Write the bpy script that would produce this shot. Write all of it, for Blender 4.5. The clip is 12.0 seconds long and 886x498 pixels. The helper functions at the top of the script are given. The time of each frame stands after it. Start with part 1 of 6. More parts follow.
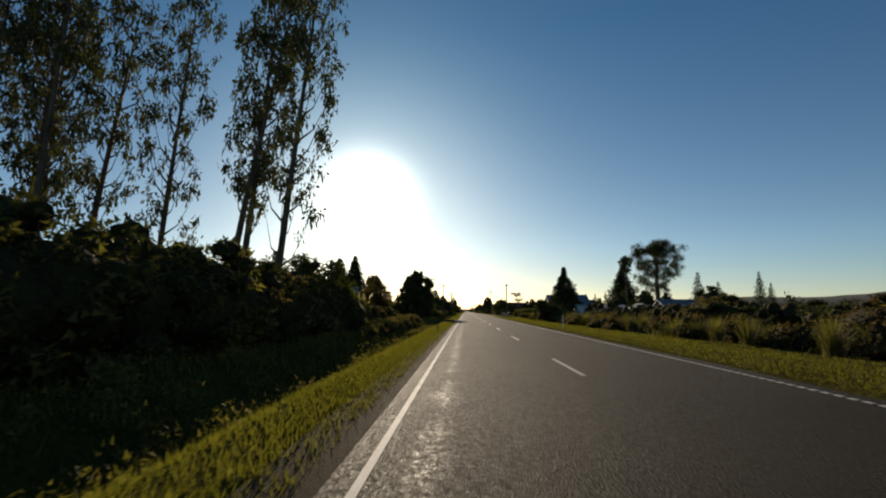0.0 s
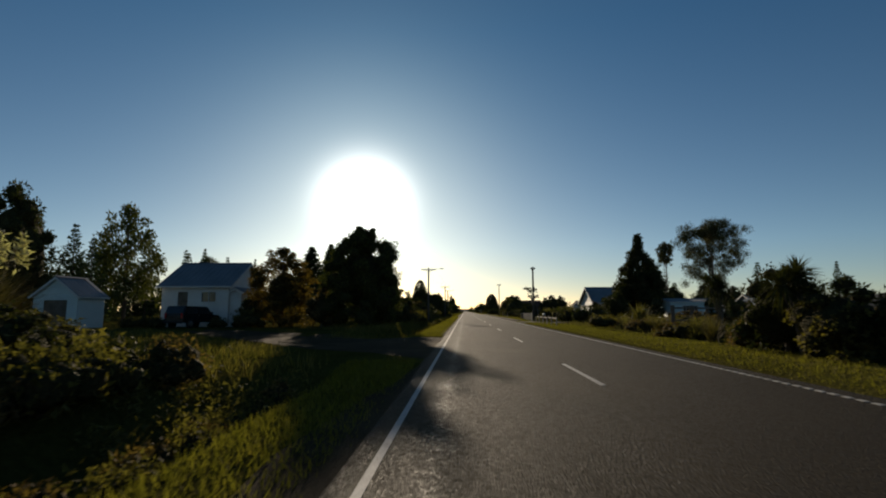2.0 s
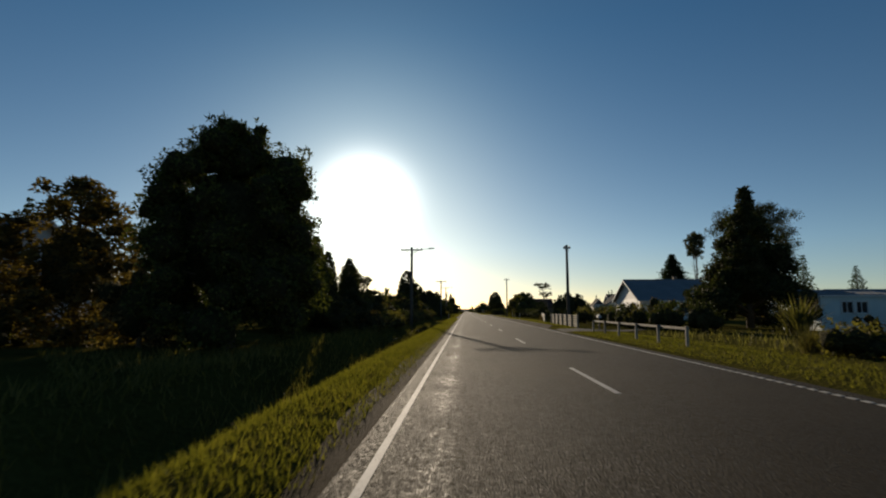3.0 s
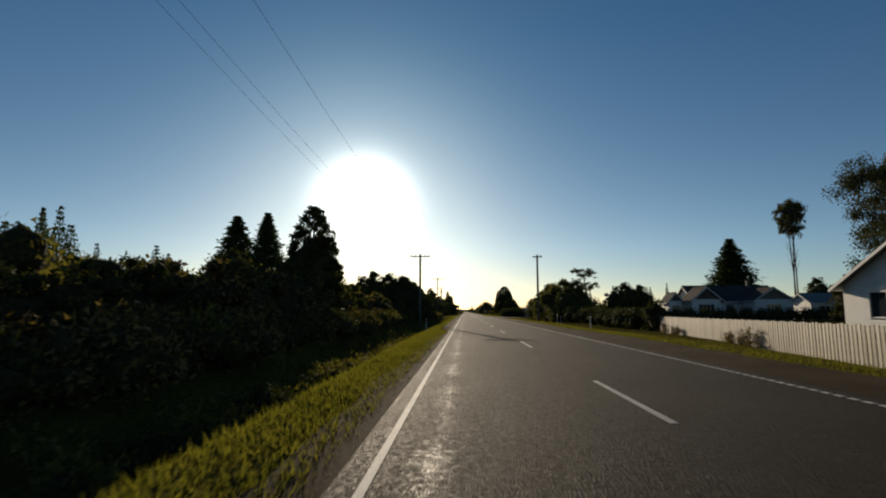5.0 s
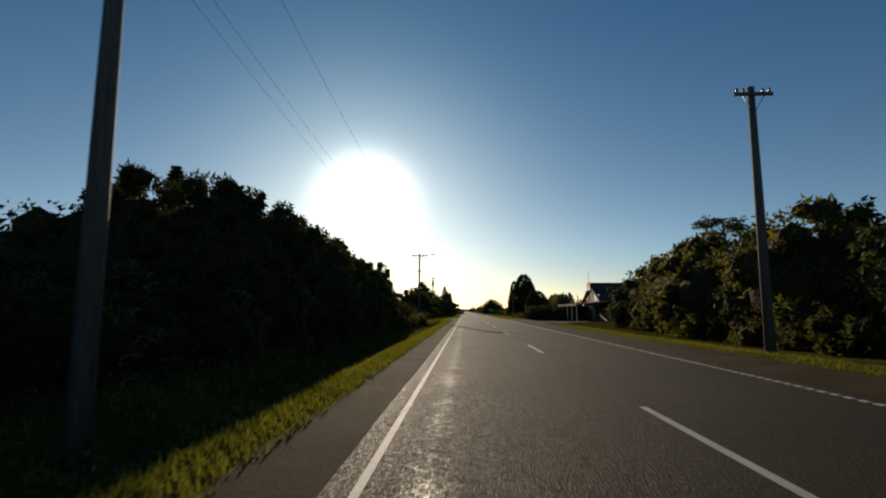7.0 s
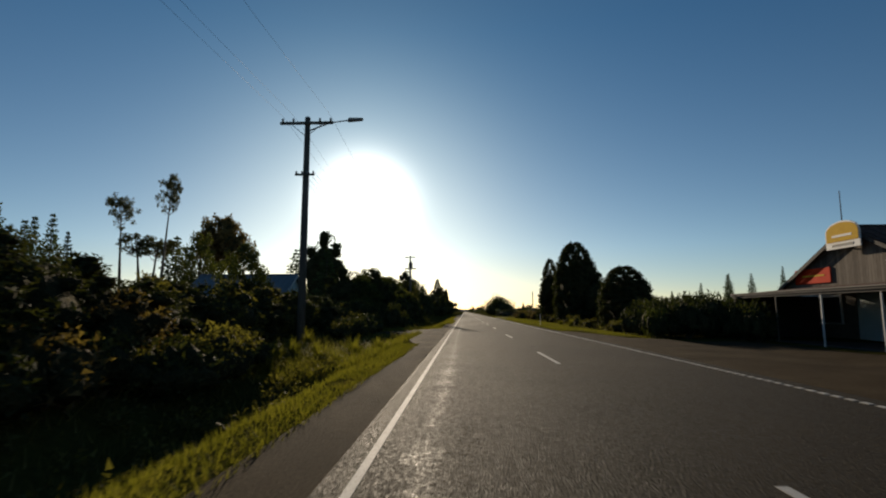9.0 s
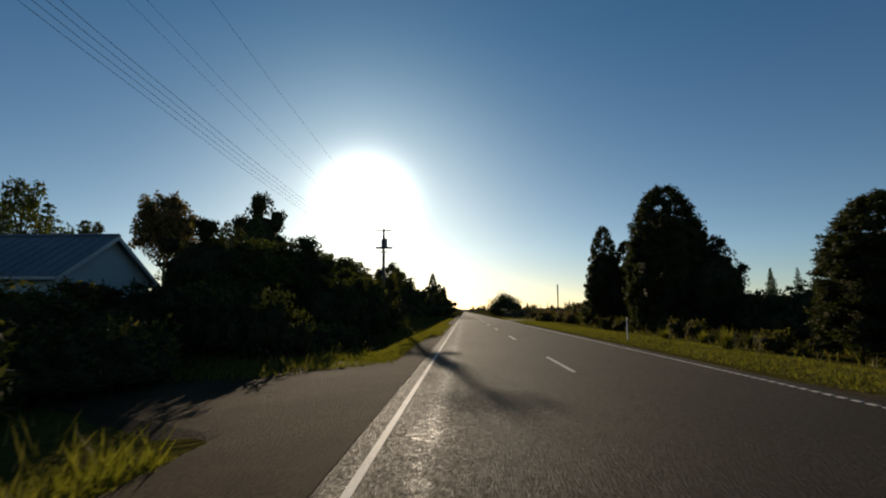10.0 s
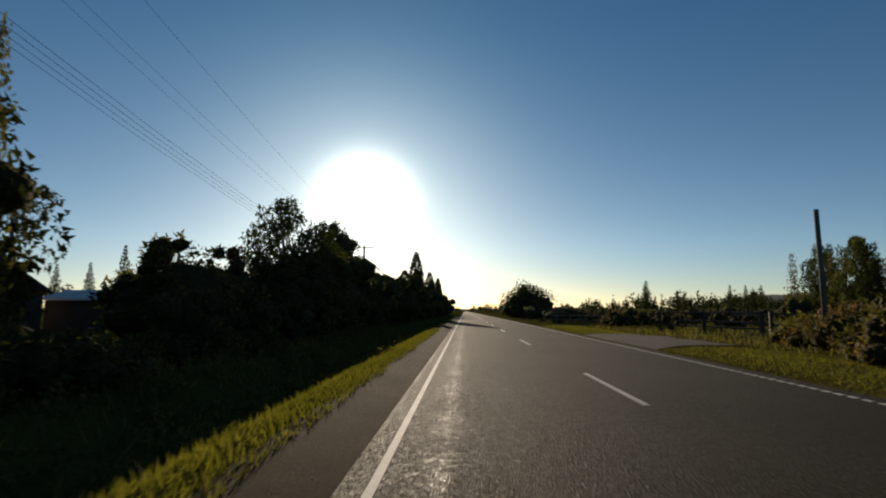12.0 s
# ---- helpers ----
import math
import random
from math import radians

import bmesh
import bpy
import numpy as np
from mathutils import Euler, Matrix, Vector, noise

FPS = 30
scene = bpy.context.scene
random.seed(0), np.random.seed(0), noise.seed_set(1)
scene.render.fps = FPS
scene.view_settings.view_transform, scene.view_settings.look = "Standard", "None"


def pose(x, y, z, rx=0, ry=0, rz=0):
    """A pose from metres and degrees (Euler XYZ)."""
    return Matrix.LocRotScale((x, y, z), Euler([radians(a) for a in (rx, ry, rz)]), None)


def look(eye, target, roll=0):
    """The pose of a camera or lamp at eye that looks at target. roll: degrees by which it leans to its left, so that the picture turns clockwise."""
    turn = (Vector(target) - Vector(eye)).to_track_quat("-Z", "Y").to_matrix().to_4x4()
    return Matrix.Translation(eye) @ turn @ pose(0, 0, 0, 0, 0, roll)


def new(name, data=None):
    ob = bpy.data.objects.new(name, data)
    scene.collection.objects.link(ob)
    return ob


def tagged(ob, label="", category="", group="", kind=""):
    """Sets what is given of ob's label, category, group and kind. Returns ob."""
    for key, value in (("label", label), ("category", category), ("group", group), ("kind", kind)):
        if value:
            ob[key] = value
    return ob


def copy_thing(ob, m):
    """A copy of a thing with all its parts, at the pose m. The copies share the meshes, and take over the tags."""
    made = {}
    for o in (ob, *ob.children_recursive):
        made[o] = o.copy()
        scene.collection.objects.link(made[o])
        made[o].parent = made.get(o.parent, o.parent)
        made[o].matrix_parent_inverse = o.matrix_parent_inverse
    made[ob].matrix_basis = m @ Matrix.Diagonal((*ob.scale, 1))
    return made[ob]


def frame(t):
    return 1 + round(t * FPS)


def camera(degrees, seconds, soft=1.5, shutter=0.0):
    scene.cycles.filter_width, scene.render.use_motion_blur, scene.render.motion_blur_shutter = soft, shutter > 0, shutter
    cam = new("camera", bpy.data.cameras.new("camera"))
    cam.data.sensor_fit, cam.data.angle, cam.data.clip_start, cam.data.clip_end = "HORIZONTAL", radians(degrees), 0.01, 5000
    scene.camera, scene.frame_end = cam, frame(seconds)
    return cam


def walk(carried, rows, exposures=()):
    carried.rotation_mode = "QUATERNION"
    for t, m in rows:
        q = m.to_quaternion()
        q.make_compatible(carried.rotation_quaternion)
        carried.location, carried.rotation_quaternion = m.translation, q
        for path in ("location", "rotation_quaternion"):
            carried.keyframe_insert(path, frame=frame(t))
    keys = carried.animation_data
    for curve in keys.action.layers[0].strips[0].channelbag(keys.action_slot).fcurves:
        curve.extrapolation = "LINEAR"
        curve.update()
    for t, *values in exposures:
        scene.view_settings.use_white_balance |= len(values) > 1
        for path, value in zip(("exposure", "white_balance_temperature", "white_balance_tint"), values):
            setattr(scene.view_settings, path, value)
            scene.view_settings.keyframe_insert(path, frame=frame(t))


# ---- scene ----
cam = camera(82.1, 12.0, soft=2.0, shutter=0.06)
EYE = 1.2
# seconds, sideways shift, pitch, roll, yaw
PATH = [
    (0.0, 0.02, 6.95, 0.0, 2.5), (0.5, 0.01, 6.95, 0.0, 2.5), (1.0, -0.01, 7.0, 0.0, 2.45), (1.5, -0.03, 7.0, 0.0, 2.4),
    (2.0, -0.02, 6.95, 0.0, 2.4), (2.5, 0.0, 6.95, 0.0, 2.4), (3.0, -0.01, 6.95, 0.0, 2.45), (4.0, -0.02, 6.97, 0.0, 2.4),
    (5.0, -0.03, 7.0, 0.0, 2.4), (5.5, -0.03, 7.0, 0.0, 2.4), (6.0, -0.02, 7.0, 0.0, 2.45), (6.5, -0.01, 6.97, 0.0, 2.5),
    (7.0, 0.0, 6.95, 0.0, 2.5), (8.0, 0.03, 6.95, 0.0, 2.45), (9.0, 0.05, 7.0, 0.0, 2.4), (9.5, 0.055, 7.0, 0.0, 2.4),
    (10.0, 0.05, 7.0, 0.0, 2.42), (10.5, 0.04, 7.0, 0.0, 2.44), (11.0, 0.0, 6.98, 0.0, 2.45), (11.5, -0.04, 7.0, 0.0, 2.5), (12.0, -0.09, 6.95, 0.0, 2.45)]
walk(cam, [(t, pose(x, 23.3 * t + 0.058 * t * t, EYE, 90 + p, r, y)) for t, x, p, r, y in PATH],
     exposures=((0.0, 0.26), (1.5, 0.15), (2.0, -0.04), (2.5, -0.26), (3.0, 0.08), (5.0, 0.11), (7.0, 0.12), (9.0, 0.17), (12.0, 0.21)))

# ---------------------------------------------------------------- light
SUN_EL, SUN_AZ = 12.0, 11.3          # degrees up, degrees to the west of the road's line
SUN_DIR = Vector((-math.sin(radians(SUN_AZ)) * math.cos(radians(SUN_EL)), math.cos(radians(SUN_AZ)) * math.cos(radians(SUN_EL)), math.sin(radians(SUN_EL))))
scene.view_settings.exposure = 0.0
world = bpy.data.worlds.new("sky")
scene.world = world
world.use_nodes = True
wn, wl = world.node_tree.nodes, world.node_tree.links
wn.clear()
sky = wn.new("ShaderNodeTexSky")
sky.sky_type, sky.sun_disc = "NISHITA", False
sky.sun_elevation, sky.sun_rotation = radians(SUN_EL), radians(-SUN_AZ)
sky.air_density, sky.dust_density, sky.ozone_density, sky.altitude = 0.55, 0.25, 1.6, 50
bg = wn.new("ShaderNodeBackground")
bg.inputs["Strength"].default_value = 0.078
out = wn.new("ShaderNodeOutputWorld")
tint = wn.new("ShaderNodeMix")
tint.data_type, tint.blend_type = "RGBA", "MULTIPLY"
tint.inputs["Factor"].default_value = 1.0
tone = wn.new("ShaderNodeValToRGB")                          # deep blue overhead, paler and warmer low down
te = tone.color_ramp.elements
te.new(0.12)
te[0].position, te[0].color = 0.0, (0.98, 0.83, 0.6, 1)
te[1].position, te[1].color = 0.12, (0.92, 0.98, 0.86, 1)
te[2].position, te[2].color = 0.5, (0.52, 0.89, 0.97, 1)
up, high = wn.new("ShaderNodeTexCoord"), wn.new("ShaderNodeSeparateXYZ")
wl.new(up.outputs["Generated"], high.inputs[0])
wl.new(high.outputs["Z"], tone.inputs[0])
wl.new(tone.outputs[0], tint.inputs[7])
wl.new(sky.outputs[0], tint.inputs[6])
wl.new(tint.outputs[2], bg.inputs["Color"])
# the sun's own disc and the bright air round it
coord = wn.new("ShaderNodeTexCoord")
dot = wn.new("ShaderNodeVectorMath")
dot.operation = "DOT_PRODUCT"
dot.inputs[1].default_value = SUN_DIR
wl.new(coord.outputs["Generated"], dot.inputs[0])


def wmath(op, a, b):
    n = wn.new("ShaderNodeMath")
    n.operation = op
    for i, v in enumerate((a, b)):
        if isinstance(v, (int, float)):
            n.inputs[i].default_value = v
        else:
            wl.new(v, n.inputs[i])
    return n.outputs[0]


base = wmath("MAXIMUM", dot.outputs["Value"], 0.0)
inner = wmath("MULTIPLY", wmath("POWER", base, 470.0), 3.0)
outer = wmath("MULTIPLY", wmath("POWER", base, 45.0), 0.13)
glow = wn.new("ShaderNodeBackground")
glow.inputs["Color"].default_value = (1.0, 0.95, 0.86, 1)
wl.new(wmath("ADD", inner, outer), glow.inputs["Strength"])
both = wn.new("ShaderNodeAddShader")
wl.new(bg.outputs[0], both.inputs[0])
wl.new(glow.outputs[0], both.inputs[1])
wl.new(both.outputs[0], out.inputs["Surface"])

sun = new("sun", bpy.data.lights.new("sun", "SUN"))
sun.data.energy, sun.data.angle, sun.data.color = 4.8, radians(0.53), (1.0, 0.82, 0.6)
sun.matrix_world = look(SUN_DIR * 100, (0, 0, 0))


# ---------------------------------------------------------------- materials
def ramp_mat(name, stops, rough=0.8, scale=3.0, fine=40.0, bump=0.3, bump_dist=0.02, spec=0.3, metal=0.0, translucent=0.0, per_object=0.0, per_island=0.0, stretch=(1, 1, 1)):
    """A surface whose colour wanders between the stops by two noises, with relief."""
    m = bpy.data.materials.new(name)
    m.use_nodes = True
    n, l = m.node_tree.nodes, m.node_tree.links
    p = n["Principled BSDF"]
    p.inputs["Roughness"].default_value = rough
    p.inputs["Specular IOR Level"].default_value = spec
    p.inputs["Metallic"].default_value = metal
    tc = n.new("ShaderNodeTexCoord")
    mp = n.new("ShaderNodeMapping")
    mp.inputs["Scale"].default_value = stretch
    l.new(tc.outputs["Object"], mp.inputs["Vector"])
    big, small = n.new("ShaderNodeTexNoise"), n.new("ShaderNodeTexNoise")
    big.inputs["Scale"].default_value, small.inputs["Scale"].default_value = scale, fine
    big.inputs["Detail"].default_value, small.inputs["Detail"].default_value = 4, 6
    for x in (big, small):
        l.new(mp.outputs[0], x.inputs["Vector"])
    add = n.new("ShaderNodeMath")
    add.operation = "MULTIPLY_ADD"
    add.inputs[1].default_value = 0.55
    l.new(small.outputs["Fac"], add.inputs[0])
    half = n.new("ShaderNodeMath")
    half.operation = "MULTIPLY"
    half.inputs[1].default_value = 0.45
    l.new(big.outputs["Fac"], half.inputs[0])
    l.new(half.outputs[0], add.inputs[2])
    fac = add.outputs[0]
    for amount, source in ((per_object, ("ShaderNodeObjectInfo", "Random")), (per_island, ("ShaderNodeNewGeometry", "Random Per Island"))):
        if amount:
            info = n.new(source[0])
            sh = n.new("ShaderNodeMath")
            sh.operation = "MULTIPLY_ADD"
            sh.inputs[1].default_value = amount
            l.new(info.outputs[source[1]], sh.inputs[0])
            off = n.new("ShaderNodeMath")
            off.operation = "SUBTRACT"
            off.inputs[1].default_value = amount / 2
            l.new(fac, off.inputs[0])
            l.new(off.outputs[0], sh.inputs[2])
            fac = sh.outputs[0]
    ramp = n.new("ShaderNodeValToRGB")
    e = ramp.color_ramp.elements
    while len(e) < len(stops):
        e.new(0.5)
    for i, c in enumerate(stops):
        e[i].position = 0.3 + 0.4 * i / max(1, len(stops) - 1)
        e[i].color = (*c, 1)
    l.new(fac, ramp.inputs[0])
    l.new(ramp.outputs[0], p.inputs["Base Color"])
    if bump:
        b = n.new("ShaderNodeBump")
        b.inputs["Strength"].default_value, b.inputs["Distance"].default_value = bump, bump_dist
        l.new(small.outputs["Fac"], b.inputs["Height"])
        l.new(b.outputs[0], p.inputs["Normal"])
    if translucent:
        tr, mix = n.new("ShaderNodeBsdfTranslucent"), n.new("ShaderNodeMixShader")
        bright = n.new("ShaderNodeMix")
        bright.data_type, bright.blend_type = "RGBA", "MULTIPLY"
        bright.inputs["Factor"].default_value = 1.0
        bright.inputs[7].default_value = (1.2, 1.35, 0.5, 1)
        l.new(ramp.outputs[0], bright.inputs[6])
        l.new(bright.outputs[2], tr.inputs["Color"])
        mix.inputs[0].default_value = translucent
        l.new(p.outputs[0], mix.inputs[1])
        l.new(tr.outputs[0], mix.inputs[2])
        l.new(mix.outputs[0], n["Material Output"].inputs["Surface"])
    return m


def leaf_mat(name, dark, mid, light, translucent=0.28, rough=0.75):
    return ramp_mat(name, [dark, mid, light], rough, 0.6, 5.0, 0.0, translucent=translucent, per_island=0.26, per_object=0.15, spec=0.05)


M = {}
M["asphalt"] = ramp_mat("asphalt", [(0.0125, 0.0094, 0.0048), (0.0215, 0.0163, 0.0087), (0.036, 0.0276, 0.0155)], 0.85, 0.25, 45, 1.0, 0.03, 0.09)
at = M["asphalt"].node_tree
an, al = at.nodes, at.links
chips, pos, split = an.new("ShaderNodeTexVoronoi"), an.new("ShaderNodeTexCoord"), an.new("ShaderNodeSeparateXYZ")
chips.inputs["Scale"].default_value = 48
al.new(pos.outputs["Object"], chips.inputs["Vector"])
al.new(pos.outputs["Object"], split.inputs[0])
chip_bump = an.new("ShaderNodeBump")
chip_bump.inputs["Strength"].default_value, chip_bump.inputs["Distance"].default_value = 1.0, 0.014
al.new(chips.outputs["Distance"], chip_bump.inputs["Height"])
al.new(chip_bump.outputs[0], an["Principled BSDF"].inputs["Normal"])
tracks = an.new("ShaderNodeMath")
tracks.operation = "ABSOLUTE"                      # tyres have polished one band near the edge line
shifted = an.new("ShaderNodeMath")
shifted.operation = "SUBTRACT"
shifted.inputs[1].default_value = -0.28
al.new(split.outputs["X"], shifted.inputs[0])
al.new(shifted.outputs[0], tracks.inputs[0])
patch = an.new("ShaderNodeTexNoise")
patch.inputs["Scale"].default_value, patch.inputs["Detail"].default_value = 0.9, 5
al.new(pos.outputs["Object"], patch.inputs["Vector"])
spots_in = an.new("ShaderNodeTexNoise")               # bleeding bitumen breaks the band into small glazed spots
spots_in.inputs["Scale"].default_value, spots_in.inputs["Detail"].default_value = 11.0, 4
al.new(pos.outputs["Object"], spots_in.inputs["Vector"])
blend = an.new("ShaderNodeMath")
blend.operation = "MULTIPLY_ADD"
blend.inputs[1].default_value = 1.2
al.new(spots_in.outputs["Fac"], blend.inputs[0])
al.new(patch.outputs["Fac"], blend.inputs[2])
mixed = an.new("ShaderNodeMath")
mixed.operation = "MULTIPLY_ADD"
mixed.inputs[1].default_value = -0.75
al.new(blend.outputs[0], mixed.inputs[0])
al.new(tracks.outputs[0], mixed.inputs[2])
gloss = an.new("ShaderNodeMapRange")
gloss.inputs["From Min"].default_value, gloss.inputs["From Max"].default_value = -1.15, -0.5
gloss.inputs["To Min"].default_value, gloss.inputs["To Max"].default_value = 0.43, 0.98
al.new(mixed.outputs[0], gloss.inputs["Value"])
facet = an.new("ShaderNodeSeparateXYZ")            # some chips lie flat and worn, others rough
al.new(chips.outputs["Color"], facet.inputs[0])
grit = an.new("ShaderNodeMath")
grit.operation = "MULTIPLY_ADD"
grit.inputs[1].default_value = -0.35
al.new(facet.outputs["X"], grit.inputs[0])
lift = an.new("ShaderNodeMath")
lift.operation = "ADD"
lift.use_clamp = True
lift.inputs[1].default_value = 0.17
al.new(gloss.outputs[0], lift.inputs[0])
al.new(lift.outputs[0], grit.inputs[2])
al.new(grit.outputs[0], an["Principled BSDF"].inputs["Roughness"])
M["paint"] = ramp_mat("road_paint", [(0.16, 0.155, 0.14), (0.37, 0.36, 0.33), (0.5, 0.485, 0.45)], 0.75, 1.5, 60, 0.5, 0.006, 0.2)
M["grass"] = ramp_mat("grass_ground", [(0.036, 0.034, 0.009), (0.064, 0.057, 0.014), (0.092, 0.08, 0.022)], 1.0, 0.35, 9, 0.9, 0.08, 0.0)
M["blade"] = leaf_mat("grass_blade", (0.09, 0.082, 0.017), (0.14, 0.123, 0.025), (0.19, 0.157, 0.038), 0.42)
M["dry"] = leaf_mat("dry_grass", (0.09, 0.075, 0.028), (0.15, 0.124, 0.048), (0.24, 0.2, 0.085), 0.35)
M["gravel"] = ramp_mat("gravel", [(0.05, 0.045, 0.036), (0.09, 0.08, 0.066), (0.15, 0.135, 0.115)], 0.95, 0.5, 45, 0.9, 0.03, 0.05)
M["shoulder"] = ramp_mat("shoulder_gravel", [(0.025, 0.0175, 0.0095), (0.05, 0.036, 0.0195), (0.088, 0.065, 0.037)], 0.95, 0.6, 40, 1.0, 0.05, 0.03)
M["leaf"] = leaf_mat("leaf_green", (0.030, 0.036, 0.012), (0.066, 0.072, 0.022), (0.13, 0.122, 0.036), 0.22)
M["leaf_olive"] = leaf_mat("leaf_olive", (0.056, 0.049, 0.018), (0.11, 0.092, 0.031), (0.19, 0.15, 0.049), 0.34)
M["leaf_dark"] = leaf_mat("leaf_dark", (0.022, 0.026, 0.010), (0.046, 0.048, 0.018), (0.09, 0.085, 0.032), 0.2)
M["leaf_gum"] = leaf_mat("leaf_gum", (0.045, 0.046, 0.021), (0.085, 0.078, 0.036), (0.13, 0.116, 0.056), 0.18)
M["leaf_autumn"] = leaf_mat("leaf_autumn", (0.08, 0.05, 0.017), (0.145, 0.092, 0.029), (0.22, 0.142, 0.046), 0.36)
M["leaf_brown"] = leaf_mat("leaf_brown", (0.078, 0.050, 0.023), (0.147, 0.092, 0.039), (0.255, 0.168, 0.069), 0.25)
M["needle"] = leaf_mat("pine_needle", (0.029, 0.041, 0.019), (0.059, 0.076, 0.031), (0.098, 0.118, 0.046), 0.15)
M["pampas"] = leaf_mat("pampas_blade", (0.06, 0.048, 0.02), (0.12, 0.094, 0.04), (0.2, 0.16, 0.075), 0.25)
M["plume"] = leaf_mat("plume", (0.3, 0.26, 0.18), (0.45, 0.4, 0.3), (0.6, 0.55, 0.43), 0.4)
# crown filling, not real twigs: dark leaf colour stands for the shaded inside
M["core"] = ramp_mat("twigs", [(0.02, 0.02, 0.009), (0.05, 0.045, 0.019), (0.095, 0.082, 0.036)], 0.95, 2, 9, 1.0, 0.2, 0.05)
M["bark"] = ramp_mat("bark", [(0.05, 0.038, 0.026), (0.12, 0.095, 0.07), (0.2, 0.165, 0.125)], 0.9, 1.2, 14, 0.9, 0.03, 0.2, stretch=(1, 1, 0.25))
M["pole"] = ramp_mat("pole_wood", [(0.06, 0.05, 0.04), (0.11, 0.095, 0.08), (0.18, 0.16, 0.14)], 0.85, 2, 30, 0.7, 0.01, 0.2, stretch=(1, 1, 0.08))
M["timber"] = ramp_mat("weathered_timber", [(0.07, 0.055, 0.04), (0.13, 0.105, 0.08), (0.2, 0.17, 0.14)], 0.85, 2, 30, 0.6, 0.01, 0.2)
M["old_timber"] = ramp_mat("silvered_timber", [(0.16, 0.14, 0.11), (0.25, 0.22, 0.18), (0.34, 0.31, 0.26)], 0.85, 2, 30, 0.5, 0.008, 0.2, per_object=0.2)
M["bank"] = leaf_mat("bank_grass_blade", (0.059, 0.059, 0.019), (0.118, 0.101, 0.031), (0.216, 0.160, 0.054), 0.3)
M["ceramic"] = ramp_mat("insulator", [(0.25, 0.22, 0.2), (0.35, 0.32, 0.3)], 0.3, 3, 20, 0.0)
M["wire"] = ramp_mat("wire", [(0.12, 0.12, 0.12), (0.18, 0.18, 0.18)], 0.6, 3, 20, 0.0)
M["white"] = ramp_mat("white_paint", [(0.45, 0.44, 0.41), (0.58, 0.57, 0.54), (0.66, 0.65, 0.62)], 0.6, 0.8, 18, 0.2, 0.004, per_object=0.1)
M["pale_blue"] = ramp_mat("pale_blue_paint", [(0.44, 0.52, 0.52), (0.53, 0.61, 0.6), (0.6, 0.67, 0.65)], 0.6, 0.8, 18, 0.2, 0.004)
M["cream"] = ramp_mat("cream_fence", [(0.2, 0.172, 0.115), (0.27, 0.238, 0.168), (0.33, 0.295, 0.215)], 0.55, 0.6, 14, 0.2, 0.005, per_object=0.25)
M["roof"] = ramp_mat("iron_roof", [(0.09, 0.1, 0.11), (0.14, 0.155, 0.17), (0.2, 0.21, 0.22)], 0.6, 0.5, 12, 0.2, 0.004, 0.4)
M["roof_dark"] = ramp_mat("dark_iron_roof", [(0.028, 0.024, 0.022), (0.048, 0.042, 0.04), (0.072, 0.065, 0.062)], 0.9, 0.5, 12, 0.2, 0.004, 0.1)
M["roof_rust"] = ramp_mat("rusty_roof", [(0.055, 0.03, 0.022), (0.09, 0.052, 0.04), (0.125, 0.085, 0.07)], 0.92, 0.5, 8, 0.3, 0.005, 0.06)
M["boards"] = ramp_mat("old_boards", [(0.07, 0.052, 0.038), (0.12, 0.095, 0.073), (0.17, 0.14, 0.11)], 0.85, 0.8, 20, 0.5, 0.006, per_object=0.35, stretch=(1, 1, 0.2))
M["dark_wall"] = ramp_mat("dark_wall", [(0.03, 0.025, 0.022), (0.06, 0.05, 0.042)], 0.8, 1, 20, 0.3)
M["red"] = ramp_mat("red_sign", [(0.55, 0.035, 0.008), (0.7, 0.055, 0.014)], 0.7, 1, 20, 0.0, spec=0.04)
M["yellow"] = ramp_mat("yellow_sign", [(0.6, 0.34, 0.02), (0.72, 0.44, 0.035)], 0.7, 2, 20, 0.0, spec=0.04)
M["ink"] = ramp_mat("black_lettering", [(0.02, 0.02, 0.02), (0.04, 0.04, 0.04)], 0.6, 3, 20, 0.0)
M["orange"] = ramp_mat("orange_paint", [(0.55, 0.18, 0.06), (0.65, 0.24, 0.09)], 0.5, 3, 20, 0.0)
M["car"] = ramp_mat("car_paint", [(0.012, 0.013, 0.016), (0.02, 0.021, 0.025)], 0.2, 1, 20, 0.0, spec=0.6)
M["rubber"] = ramp_mat("rubber", [(0.015, 0.015, 0.015), (0.03, 0.03, 0.03)], 0.85, 4, 40, 0.3, 0.004)
M["chrome"] = ramp_mat("bare_metal", [(0.4, 0.4, 0.4), (0.55, 0.55, 0.55)], 0.3, 4, 40, 0.0, metal=1.0)
M["lamp_red"] = ramp_mat("red_lens", [(0.3, 0.01, 0.01), (0.4, 0.02, 0.02)], 0.2, 4, 40, 0.0)
M["hill"] = ramp_mat("far_hill", [(0.02, 0.026, 0.026), (0.03, 0.036, 0.036), (0.045, 0.05, 0.048)], 0.95, 0.004, 0.03, 0.0)
M["flax"] = leaf_mat("flax", (0.05, 0.053, 0.019), (0.1, 0.09, 0.035), (0.21, 0.165, 0.066), 0.28)
glass = bpy.data.materials.new("window_glass")
glass.use_nodes = True
gp = glass.node_tree.nodes["Principled BSDF"]
gp.inputs["Base Color"].default_value = (0.03, 0.035, 0.04, 1)
gp.inputs["Roughness"].default_value = 0.06
M["glass"] = glass


# ---------------------------------------------------------------- mesh helpers
def part(name, bm, material, parent=None, label=""):
    """One mesh object from a bmesh, under a thing or a part."""
    me = bpy.data.meshes.new(name)
    bm.normal_update()
    bm.to_mesh(me)
    bm.free()
    me.materials.append(M[material])
    ob = new(name, me)
    ob.parent = parent
    return tagged(ob, label) if label else ob


